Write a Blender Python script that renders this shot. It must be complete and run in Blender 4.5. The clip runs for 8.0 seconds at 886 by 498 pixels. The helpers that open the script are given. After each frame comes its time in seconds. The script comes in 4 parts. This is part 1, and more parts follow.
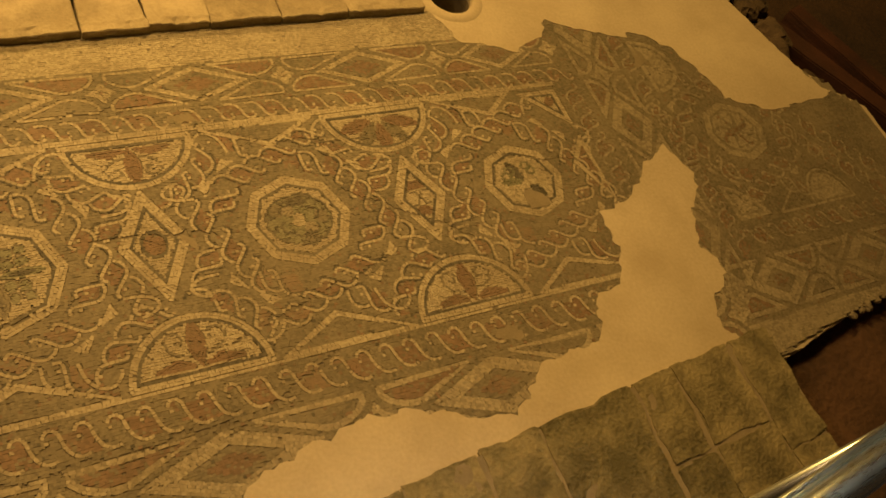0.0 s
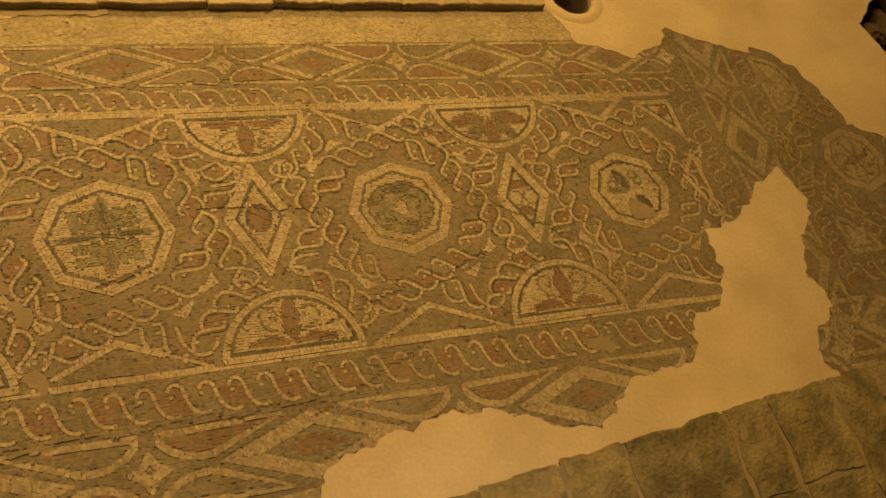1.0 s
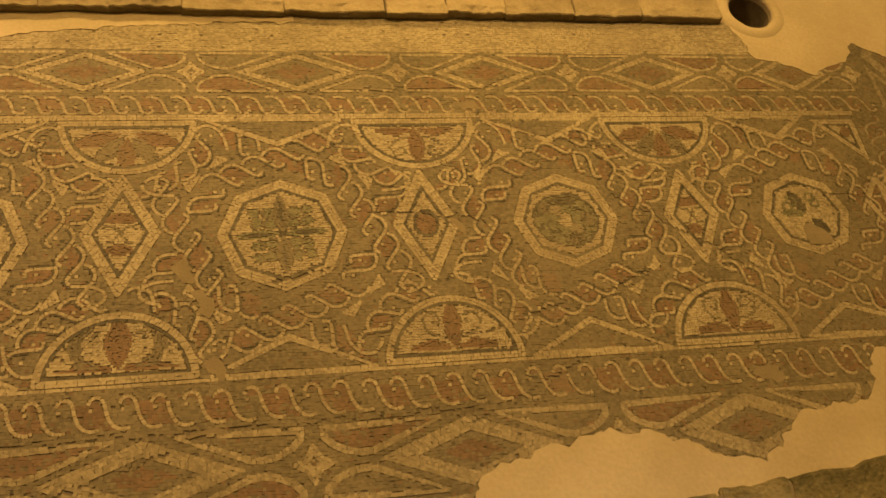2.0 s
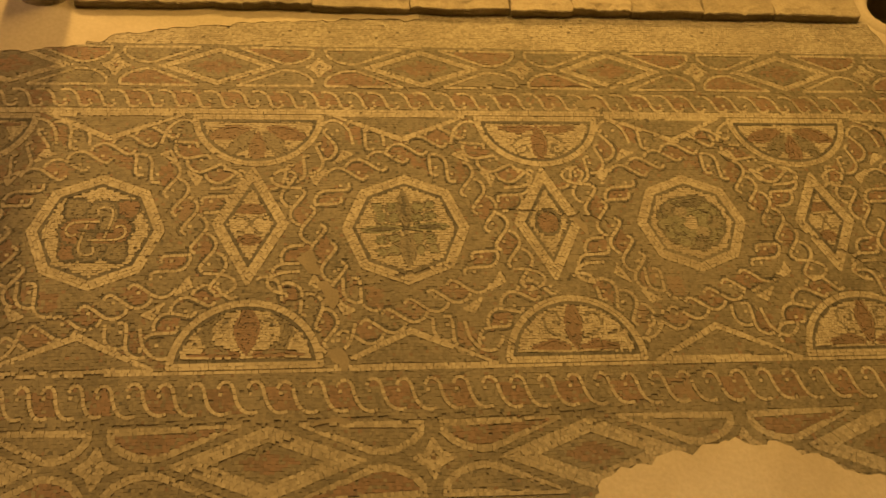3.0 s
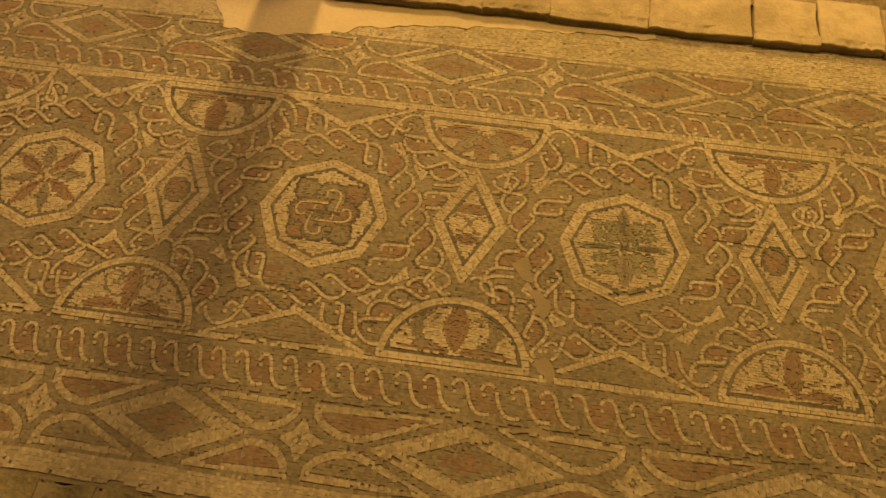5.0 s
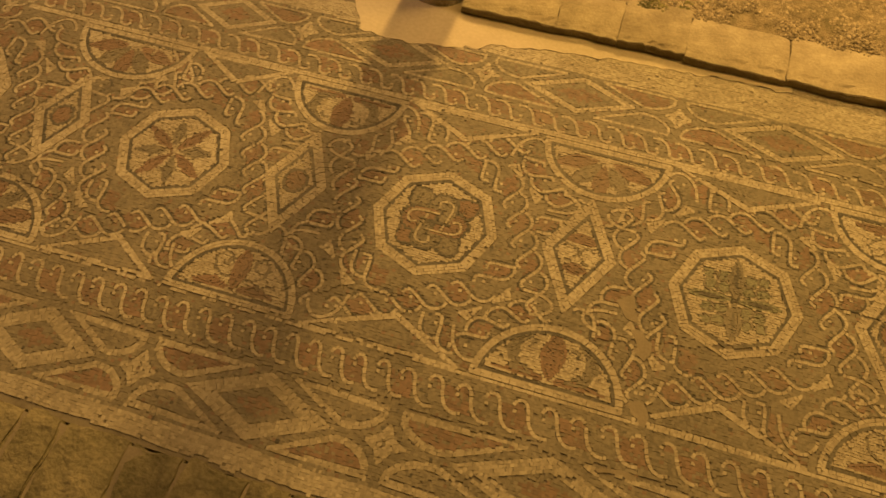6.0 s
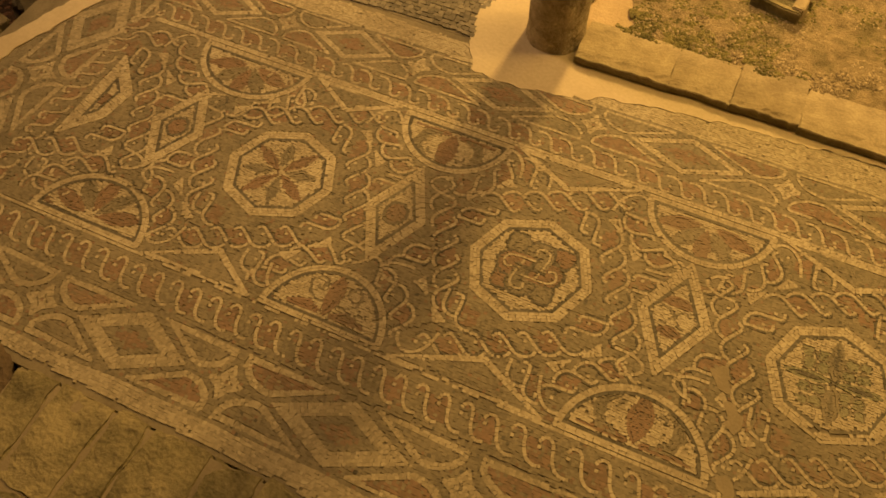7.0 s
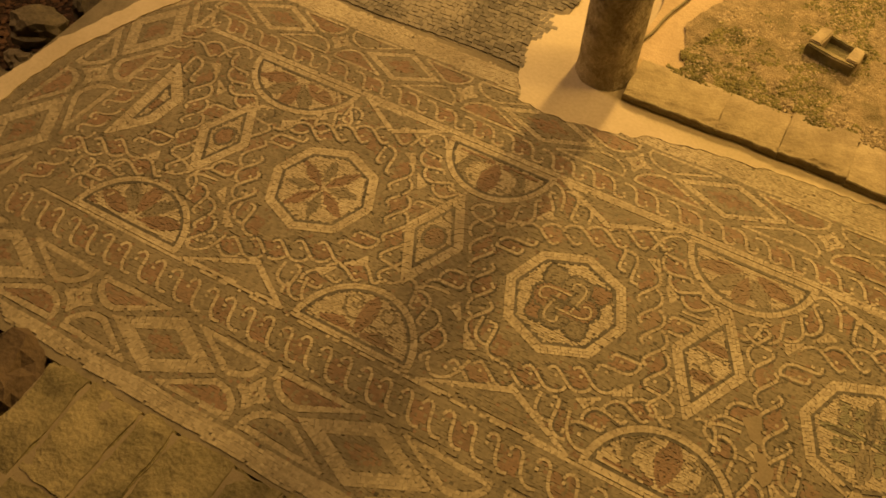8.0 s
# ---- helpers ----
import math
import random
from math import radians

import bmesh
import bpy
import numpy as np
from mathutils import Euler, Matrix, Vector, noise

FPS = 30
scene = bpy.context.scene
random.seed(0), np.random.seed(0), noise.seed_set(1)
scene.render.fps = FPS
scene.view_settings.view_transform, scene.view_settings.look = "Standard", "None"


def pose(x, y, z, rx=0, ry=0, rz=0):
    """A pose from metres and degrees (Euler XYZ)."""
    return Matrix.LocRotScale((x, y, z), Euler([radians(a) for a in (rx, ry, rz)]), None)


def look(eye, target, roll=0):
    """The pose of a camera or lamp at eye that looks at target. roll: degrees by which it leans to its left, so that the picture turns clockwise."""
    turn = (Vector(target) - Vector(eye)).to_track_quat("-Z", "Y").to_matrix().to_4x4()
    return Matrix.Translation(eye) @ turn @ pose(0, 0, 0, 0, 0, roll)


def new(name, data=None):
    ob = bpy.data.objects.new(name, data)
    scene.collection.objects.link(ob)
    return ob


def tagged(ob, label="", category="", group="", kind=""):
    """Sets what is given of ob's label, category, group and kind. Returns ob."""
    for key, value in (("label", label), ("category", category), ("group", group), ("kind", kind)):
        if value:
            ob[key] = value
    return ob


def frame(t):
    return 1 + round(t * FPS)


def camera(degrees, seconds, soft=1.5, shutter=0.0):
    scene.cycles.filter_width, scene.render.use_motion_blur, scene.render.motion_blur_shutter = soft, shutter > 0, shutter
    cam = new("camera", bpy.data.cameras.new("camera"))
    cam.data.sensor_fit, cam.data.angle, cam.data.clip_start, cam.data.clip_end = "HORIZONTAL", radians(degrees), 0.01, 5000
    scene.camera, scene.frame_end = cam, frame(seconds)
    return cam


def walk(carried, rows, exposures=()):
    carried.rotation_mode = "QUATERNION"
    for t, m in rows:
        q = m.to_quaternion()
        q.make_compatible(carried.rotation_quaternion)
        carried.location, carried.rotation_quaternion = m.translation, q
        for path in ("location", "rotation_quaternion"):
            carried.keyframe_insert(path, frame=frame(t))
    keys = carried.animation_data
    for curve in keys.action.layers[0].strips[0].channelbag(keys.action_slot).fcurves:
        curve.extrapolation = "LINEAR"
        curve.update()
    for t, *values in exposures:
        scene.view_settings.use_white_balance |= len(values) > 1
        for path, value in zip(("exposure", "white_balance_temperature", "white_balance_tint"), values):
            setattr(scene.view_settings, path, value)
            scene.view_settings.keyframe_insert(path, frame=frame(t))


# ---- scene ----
cam = camera(53.5, 8.0, soft=1.7)
PATH = [
    (0, (0.035, -1.585, 2.613), (0.918, -0.755, 1.022), 28.3),
    (0.5, (0.009, -1.563, 2.588), (0.827, -0.712, 0.973), 29.0),
    (1, (-0.021, -1.54, 2.567), (0.703, -0.662, 0.922), 28.3),
    (1.5, (-0.066, -1.523, 2.563), (0.515, -0.609, 0.881), 24.3),
    (2, (-0.102, -1.519, 2.557), (0.322, -0.562, 0.852), 18.4),
    (3.5, (-0.247, -1.512, 2.522), (-0.115, -0.528, 0.786), 6.9),
    (4, (-0.301, -1.506, 2.517), (-0.259, -0.53, 0.771), 3.6),
    (4.5, (-0.365, -1.522, 2.498), (-0.401, -0.53, 0.761), 2.0),
    (6, (-0.514, -1.565, 2.461), (-0.812, -0.552, 0.762), 1.1),
    (6.5, (-0.577, -1.576, 2.461), (-0.958, -0.567, 0.777), 1.0),
    (7, (-0.629, -1.582, 2.468), (-1.081, -0.556, 0.811), 1.0),
    (7.5, (-0.655, -1.597, 2.461), (-1.164, -0.544, 0.839), 1.9),
    (8, (-0.659, -1.597, 2.459), (-1.189, -0.554, 0.837), 2.6),
]
walk(cam, [(t, look(eye, target, roll)) for t, eye, target, roll in PATH])

# ---- world and light ----
world = bpy.data.worlds.new("hall_air")
scene.world = world
world.use_nodes = True
wb = world.node_tree.nodes["Background"]
wb.inputs["Color"].default_value = (1.0, 0.56, 0.15, 1)
wb.inputs["Strength"].default_value = 0.10


def lamp(name, eye, target, watts, size, color, spread=180):
    data = bpy.data.lights.new(name, "AREA")
    data.shape, data.size, data.energy, data.color, data.spread = "DISK", size, watts, color, radians(spread)
    ob = new(name, data)
    ob.matrix_world = look(eye, target)
    return ob


WARM = (1.0, 0.567, 0.144)
spot = bpy.data.lights.new("garden_spot", "SPOT")
spot.energy, spot.color, spot.shadow_soft_size, spot.spot_size, spot.spot_blend = 1680, WARM, 0.30, radians(60), 0.75
spot_ob = new("garden_spot", spot)
spot_ob.matrix_world = look((-1.12, 5.6, 3.4), (-0.75, 0.55, 0))
lamp("hall_lamp_west", (-3.4, 1.4, 4.0), (-2.2, 0.2, 0), 90, 0.6, (1.0, 0.58, 0.255))
# unseen fill light, added to soften the column's shadow
lamp("hall_fill_middle", (0.05, 2.2, 4.7), (0.05, 1.25, 0), 78, 1.0, WARM)
lamp("walkway_lamp", (0.95, -1.25, 3.6), (0.95, -1.55, 2.1), 2.4, 0.60, (1.0, 0.92, 0.70), 40)
# unseen fill light, added to brighten the east end of the floor
lamp("hall_fill_east", (2.3, 2.7, 4.0), (2.3, 1.8, 0), 160, 1.0, WARM)
scene.view_settings.exposure = -0.06

# ---- materials ----


def material(name, roughness=0.8):
    m = bpy.data.materials.new(name)
    m.use_nodes = True
    b = m.node_tree.nodes["Principled BSDF"]
    b.inputs["Roughness"].default_value = roughness
    return m, m.node_tree.nodes, m.node_tree.links, b


def surface(name, dark, light, scale=9.0, fine=120.0, bump=0.3, rough=0.85, distance=0.004, island=0.0, stain=None, stain_scale=1.6):
    """A matt mineral surface: two tones mixed by coarse and fine noise, an own shade for each piece, stains and fine relief."""
    m, nodes, links, b = material(name, rough)
    place = nodes.new("ShaderNodeNewGeometry")
    coarse = nodes.new("ShaderNodeTexNoise")
    coarse.inputs["Scale"].default_value, coarse.inputs["Detail"].default_value = scale, 5
    grain = nodes.new("ShaderNodeTexNoise")
    grain.inputs["Scale"].default_value, grain.inputs["Detail"].default_value = fine, 4
    links.new(place.outputs["Position"], coarse.inputs["Vector"])
    links.new(place.outputs["Position"], grain.inputs["Vector"])
    add = nodes.new("ShaderNodeMath")
    add.operation = "MULTIPLY_ADD"
    links.new(grain.outputs["Fac"], add.inputs[0])
    add.inputs[1].default_value = 0.5
    links.new(coarse.outputs["Fac"], add.inputs[2])
    fac = add.outputs[0]
    if island:
        info = nodes.new("ShaderNodeObjectInfo")
        both = nodes.new("ShaderNodeMath")
        both.operation = "ADD"
        links.new(place.outputs["Random Per Island"], both.inputs[0])
        links.new(info.outputs["Random"], both.inputs[1])
        wrap = nodes.new("ShaderNodeMath")
        wrap.operation = "FRACT"
        links.new(both.outputs[0], wrap.inputs[0])
        mixed = nodes.new("ShaderNodeMath")
        mixed.operation = "MULTIPLY_ADD"
        links.new(wrap.outputs[0], mixed.inputs[0])
        mixed.inputs[1].default_value = island
        links.new(fac, mixed.inputs[2])
        shift = nodes.new("ShaderNodeMath")
        shift.operation = "SUBTRACT"
        links.new(mixed.outputs[0], shift.inputs[0])
        shift.inputs[1].default_value = island / 2
        fac = shift.outputs[0]
    ramp = nodes.new("ShaderNodeValToRGB")
    ramp.color_ramp.elements[0].position, ramp.color_ramp.elements[1].position = 0.5, 1.0
    ramp.color_ramp.elements[0].color, ramp.color_ramp.elements[1].color = (*dark, 1), (*light, 1)
    links.new(fac, ramp.inputs["Fac"])
    color = ramp.outputs["Color"]
    if stain:
        spots = nodes.new("ShaderNodeTexNoise")
        spots.inputs["Scale"].default_value, spots.inputs["Detail"].default_value, spots.inputs["Roughness"].default_value = stain_scale, 7, 0.65
        links.new(place.outputs["Position"], spots.inputs["Vector"])
        cut = nodes.new("ShaderNodeMapRange")
        cut.inputs["From Min"].default_value, cut.inputs["From Max"].default_value, cut.inputs["To Max"].default_value = 0.5, 0.72, 0.75
        links.new(spots.outputs["Fac"], cut.inputs["Value"])
        mix = nodes.new("ShaderNodeMixRGB")
        links.new(cut.outputs["Result"], mix.inputs["Fac"])
        links.new(color, mix.inputs["Color1"])
        mix.inputs["Color2"].default_value = (*stain, 1)
        color = mix.outputs["Color"]
    links.new(color, b.inputs["Base Color"])
    relief = nodes.new("ShaderNodeBump")
    relief.inputs["Strength"].default_value, relief.inputs["Distance"].default_value = bump, distance
    links.new(add.outputs[0], relief.inputs["Height"])
    links.new(relief.outputs["Normal"], b.inputs["Normal"])
    return m


DUST = (0.27, 0.225, 0.15)
CREAM = surface("cream_tesserae", (0.27, 0.228, 0.152), (0.435, 0.378, 0.265), 5, 160, 0.4, 0.75, 0.002, 0.45, DUST)
GREY = surface("grey_tesserae", (0.126, 0.108, 0.071), (0.222, 0.190, 0.127), 5, 160, 0.4, 0.75, 0.002, 0.4, (0.20, 0.168, 0.112))
RED = surface("brick_red_tesserae", (0.142, 0.099, 0.063), (0.222, 0.143, 0.091), 6, 160, 0.4, 0.75, 0.002, 0.45, (0.22, 0.175, 0.115))
GREEN = surface("green_tesserae", (0.115, 0.112, 0.066), (0.215, 0.208, 0.130), 7, 160, 0.4, 0.7, 0.002, 0.6, (0.24, 0.215, 0.14))
DARK = surface("dark_tesserae", (0.056, 0.05, 0.035), (0.125, 0.11, 0.078), 6, 160, 0.4, 0.75, 0.002, 0.45, (0.2, 0.17, 0.11))
FADED = surface("faded_cream_tesserae", (0.200, 0.172, 0.116), (0.325, 0.282, 0.196), 5, 160, 0.4, 0.8, 0.002, 0.5, (0.20, 0.168, 0.112))
DUSTY = surface("dusty_cream_tesserae", (0.225, 0.192, 0.128), (0.375, 0.325, 0.228), 5, 160, 0.4, 0.8, 0.002, 0.45, DUST)
MORTAR = surface("old_mortar_bed", (0.150, 0.128, 0.087), (0.235, 0.201, 0.139), 7, 150, 0.6, 0.95, 0.003, 0, (0.10, 0.084, 0.056), 16)
REPAIR = surface("brown_repair_mortar", (0.19, 0.158, 0.105), (0.28, 0.235, 0.16), 9, 120, 0.5, 0.95, 0.004)
PLASTER = surface("lime_plaster_fill", (0.42, 0.352, 0.24), (0.57, 0.492, 0.352), 2.6, 70, 0.4, 0.85, 0.004, 0, (0.40, 0.325, 0.21), 2.3)
LIMESTONE = surface("pale_limestone", (0.24, 0.195, 0.122), (0.44, 0.37, 0.245), 11, 90, 0.7, 0.85, 0.008, 0.3, (0.27, 0.215, 0.13), 7)
SLAB = surface("weathered_slab_stone", (0.092, 0.082, 0.040), (0.285, 0.245, 0.138), 8, 75, 1.0, 0.9, 0.012, 0.3, (0.085, 0.072, 0.036), 9)
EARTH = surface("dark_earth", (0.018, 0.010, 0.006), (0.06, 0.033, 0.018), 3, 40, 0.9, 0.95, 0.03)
RUBBLE = surface("rubble_stone", (0.08, 0.066, 0.042), (0.22, 0.182, 0.12), 5, 60, 0.7, 0.9, 0.012, 0.5)
COBBLE = surface("dark_cobble_stone", (0.10, 0.088, 0.068), (0.21, 0.187, 0.147), 4, 90, 0.5, 0.8, 0.004, 0.55, (0.3, 0.26, 0.19), 2)
COLUMN = surface("worn_column_stone", (0.22, 0.18, 0.115), (0.66, 0.57, 0.40), 14, 70, 1.0, 0.9, 0.018, 0, (0.13, 0.098, 0.058), 13)
SAND = surface("sandy_ground", (0.36, 0.275, 0.165), (0.50, 0.395, 0.25), 7, 90, 0.7, 0.95, 0.01, 0, (0.30, 0.235, 0.13), 6)
COURT = surface("mossy_gravel_ground", (0.122, 0.094, 0.049), (0.345, 0.275, 0.168), 22, 140, 1.0, 0.95, 0.014, 0, (0.075, 0.07, 0.024), 4.2)
MOSS = surface("dry_moss", (0.075, 0.07, 0.023), (0.20, 0.178, 0.065), 9, 90, 0.8, 0.95, 0.01, 0.6)
GRAVEL = surface("pale_gravel", (0.17, 0.135, 0.08), (0.42, 0.345, 0.225), 9, 90, 0.5, 0.9, 0.004, 0.7)
WALL = surface("hall_wall_plaster", (0.20, 0.16, 0.11), (0.28, 0.23, 0.16), 2, 40, 0.2, 0.9)
STEEL, _n, _l, _b = material("brushed_steel", 0.28)
_b.inputs["Metallic"].default_value, _b.inputs["Base Color"].default_value = 1.0, (0.60, 0.66, 0.66, 1)
_t = _n.new("ShaderNodeTexNoise")
_t.inputs["Scale"].default_value = 60
_r = _n.new("ShaderNodeMapRange")
_r.inputs["To Min"].default_value, _r.inputs["To Max"].default_value = 0.22, 0.34
_l.new(_t.outputs["Fac"], _r.inputs["Value"])
_l.new(_r.outputs["Result"], _b.inputs["Roughness"])

# ---- building helpers ----
rng = np.random.RandomState(4)


def part(name, bm, mat, parent=None, label="", smooth=False):
    """One bmesh as one mesh object, under a thing or under a part."""
    me = bpy.data.meshes.new(name)
    bm.to_mesh(me)
    bm.free()
    me.materials.append(mat)
    if smooth:
        me.polygons.foreach_set("use_smooth", [True] * len(me.polygons))
    ob = new(name, me)
    ob.parent = parent
    return tagged(ob, label)


def slab(bm, x0, x1, y0, y1, z0, z1, bevel=0.01, wobble=0.0, cuts=0, seed=0):
    """A stone block with worn edges; wobble shifts its surface by noise."""
    made = bmesh.ops.create_cube(bm, size=1)["verts"]
    for v in made:
        v.co = ((x0 + x1) / 2 + v.co.x * (x1 - x0), (y0 + y1) / 2 + v.co.y * (y1 - y0), (z0 + z1) / 2 + v.co.z * (z1 - z0))
    edges = list({e for v in made for e in v.link_edges})
    if cuts:
        bmesh.ops.subdivide_edges(bm, edges=edges, cuts=cuts, use_grid_fill=True)
    if bevel:
        sharp = [e for e in bm.edges if len(e.link_faces) == 2 and e.calc_face_angle() > 0.9]
        bmesh.ops.bevel(bm, geom=sharp, offset=bevel, segments=2, affect="EDGES")
    if wobble:
        for v in bm.verts:
            p = v.co * 7 + Vector((seed * 3.1, seed * 1.7, 0))
            f = v.co * 31 + Vector((seed, 0, 0))
            v.co += Vector((noise.noise(p), noise.noise(p + Vector((9, 0, 0))), 0.5 * noise.noise(p + Vector((0, 9, 0))))) * wobble
            v.co += Vector((noise.noise(f), noise.noise(f + Vector((9, 0, 0))), 0.5 * noise.noise(f + Vector((0, 9, 0))))) * wobble * 0.35
    return bm


def rock(size, seed, flat=0.6):
    bm = bmesh.new()
    bmesh.ops.create_icosphere(bm, subdivisions=3, radius=1)
    for v in bm.verts:
        d = v.co.normalized()
        k = 1 + 0.35 * noise.noise(d * 1.3 + Vector((seed * 5.3, 0, 0))) + 0.12 * noise.noise(d * 4 + Vector((0, seed, 0)))
        v.co = Vector((d.x * size * k, d.y * size * k * 0.8, d.z * size * k * flat))
        v.co = Vector([round(c / (size * 0.28)) * size * 0.28 * 0.5 + c * 0.5 for c in v.co])
    return bm


def outline(points, step=0.02, rough=0.012, seed=0.0, hold=()):
    """A closed outline through a few corners, with a broken, uneven edge between them. Corners in hold stay straight to the next."""
    made = []
    for i, a in enumerate(points):
        b = points[(i + 1) % len(points)]
        a, b = np.array(a, float), np.array(b, float)
        n = max(1, int(np.linalg.norm(b - a) / step)) if i not in hold else 1
        for k in range(n):
            p = a + (b - a) * k / n
            if i not in hold:
                q = Vector((p[0] * 14 + seed, p[1] * 14, seed))
                p = p + rough * np.array([noise.noise(q), noise.noise(q + Vector((7, 3, 0)))]) + rough * 0.5 * np.array([noise.noise(q * 4), noise.noise(q * 4 + Vector((5, 1, 0)))])
            made.append(p)
    return np.array(made)


def plate(points, z0, z1):
    """A flat body over an outline."""
    bm = bmesh.new()
    top = bm.faces.new([bm.verts.new((x, y, z1)) for x, y in points])
    if top.normal.z < 0 or sum(a[0] * b[1] - a[1] * b[0] for a, b in zip(points, np.roll(points, -1, 0))) < 0:
        top.normal_flip()
    down = bmesh.ops.extrude_face_region(bm, geom=[top])
    for g in down["geom"]:
        if isinstance(g, bmesh.types.BMVert):
            g.co.z = z0
    bmesh.ops.recalc_face_normals(bm, faces=bm.faces[:])
    bmesh.ops.triangulate(bm, faces=[g for g in bm.faces if len(g.verts) > 4])
    return bm


# ---- the mosaic: plan ----
X0, X1, Y0, Y1, CELL = -3.5, 4.15, -1.15, 1.05, 0.003
NX, NY = int((X1 - X0) / CELL), int((Y1 - Y0) / CELL)
tone = np.full((NY, NX), 1, np.int8)      # colour of the stone that is laid here
owner = np.zeros((NY, NX), np.int16)      # panel that it belongs to
taken = np.zeros((NY, NX), bool)          # already covered by a stone
W, G, R, V, D, FADE = 0, 1, 2, 3, 4, 5
PITCH = 0.0113
panels = [("interlace_field", "grey field with interlaced red and cream guilloche squares")]
laid = []                                 # arrays of x, y, angle, half length, half width, colour, panel


def panel(name, label=""):
    panels.append((name, label))
    return len(panels) - 1


def inside(poly, xs, ys):
    hit = np.zeros(np.broadcast(xs, ys).shape, bool)
    for (ax, ay), (bx, by) in zip(poly, np.roll(poly, -1, 0)):
        if ay != by:
            hit ^= ((ay > ys) != (by > ys)) & (xs < (bx - ax) * (ys - ay) / (by - ay) + ax)
    return hit


def window(poly):
    (ax, ay), (bx, by) = poly.min(0), poly.max(0)
    i0, i1 = max(0, int((ax - X0) / CELL) - 1), min(NX, int((bx - X0) / CELL) + 2)
    j0, j1 = max(0, int((ay - Y0) / CELL) - 1), min(NY, int((by - Y0) / CELL) + 2)
    return i0, i1, j0, j1


def paint(poly, color, who=None):
    poly = np.asarray(poly, float)
    i0, i1, j0, j1 = window(poly)
    if i1 <= i0 or j1 <= j0:
        return
    hit = inside(poly, X0 + (np.arange(i0, i1)[None] + 0.5) * CELL, Y0 + (np.arange(j0, j1)[:, None] + 0.5) * CELL)
    if color is not None:
        tone[j0:j1, i0:i1][hit] = color
    if who is not None:
        owner[j0:j1, i0:i1][hit] = who


def cell(x, y):
    return np.clip(((y - Y0) / CELL).astype(int), 0, NY - 1), np.clip(((x - X0) / CELL).astype(int), 0, NX - 1)


def course(points, color, who, closed=False, wide=PITCH, whole=False, pitch=PITCH):
    """Lays one row of stones along a line. whole: lays none of it where much of the way is taken."""
    p = np.asarray(points, float)
    if closed:
        p = np.vstack([p, p[:1]])
    step = np.linalg.norm(np.diff(p, axis=0), axis=1)
    way = np.r_[0, np.cumsum(step)]
    n = max(1, int(round(way[-1] / pitch)))
    s = (np.arange(n) + 0.5 + rng.uniform(-0.12, 0.12, n)) / n * way[-1]
    x, y = np.interp(s, way, p[:, 0]), np.interp(s, way, p[:, 1])
    e = 0.004
    angle = np.arctan2(np.interp(s + e, way, p[:, 1]) - np.interp(s - e, way, p[:, 1]), np.interp(s + e, way, p[:, 0]) - np.interp(s - e, way, p[:, 0]))
    free = ~taken[cell(x, y)]
    if whole and free.mean() < 0.5:
        return
    x, y, angle = x[free], y[free], angle[free]
    if not len(x):
        return
    half = np.full(len(x), way[-1] / n / 2)
    who = np.full(len(x), who) if who is not None else owner[cell(x, y)]
    laid.append(np.array([x, y, angle, half, np.full(len(x), wide / 2), np.full(len(x), color), who]))
    for a in np.linspace(-0.42, 0.42, 5):
        for b in np.linspace(-0.42, 0.42, 5):
            c, q = np.cos(angle), np.sin(angle)
            taken[cell(x + 2 * a * half * c - b * wide * q, y + 2 * a * half * q + b * wide * c)] = True


def inset(poly, d):
    """The outline moved inwards by d (for shapes without notches)."""
    p = np.asarray(poly, float)
    turn = np.sign(np.sum(p[:, 0] * np.roll(p[:, 1], -1) - p[:, 1] * np.roll(p[:, 0], -1)))
    e = np.roll(p, -1, 0) - p
    e /= np.linalg.norm(e, axis=1)[:, None] + 1e-9
    n = turn * np.c_[-e[:, 1], e[:, 0]]
    m = np.roll(n, 1, 0)
    return p + d * (n + m) / (1 + np.sum(n * m, 1))[:, None].clip(0.25)


def shape(poly, who, rings, fill):
    """A panel with rows of stones round it, from outside to inside, and a fill."""
    poly = np.asarray(poly, float)
    paint(poly, fill, who)
    d = 0.0
    for color, rows in rings:
        paint(inset(poly, d), color, who)
        for _ in range(rows):
            course(inset(poly, d + PITCH / 2), color, who, True)
            d += PITCH
    paint(inset(poly, d), fill, who)
    return inset(poly, d)


def dot(x, y, color=W, who=None):
    course([(x - PITCH / 2, y), (x + PITCH / 2, y)], color, who)


def turned(points, at, angle=0.0, scale=1.0):
    c, s = math.cos(angle) * scale, math.sin(angle) * scale
    return [(at[0] + c * x - s * y, at[1] + s * x + c * y) for x, y in points]


def figure(poly, color, who):
    """A motif whose outer stones follow its outline."""
    paint(poly, color, who)
    course(inset(poly, PITCH * 0.36), color, who, True, PITCH * 0.72, False, 0.0085)


def leaf(at, angle, long, wide, n=9):
    """A pointed leaf from its root."""
    side = [(long * k / n, wide / 2 * math.sin(math.pi * k / n) ** 0.9) for k in range(n + 1)]
    return turned(side + [(x, -y) for x, y in side[-2:0:-1]], at, angle)


def round_shape(at, rx, ry=None, n=22, start=0.0, end=2 * math.pi):
    ry = ry or rx
    return [(at[0] + rx * math.cos(start + (end - start) * k / n), at[1] + ry * math.sin(start + (end - start) * k / n)) for k in range(n)]


def shade_line(way, side):
    """A row of small dark stones along one side of a strand's pale line."""
    e = np.gradient(way, axis=0)
    e /= np.linalg.norm(e, axis=1)[:, None] + 1e-9
    course(way[2:-2] + side * PITCH * 0.82 * np.c_[-e[:, 1], e[:, 0]][2:-2], D, None, False, PITCH * 0.55, False, 0.0105)


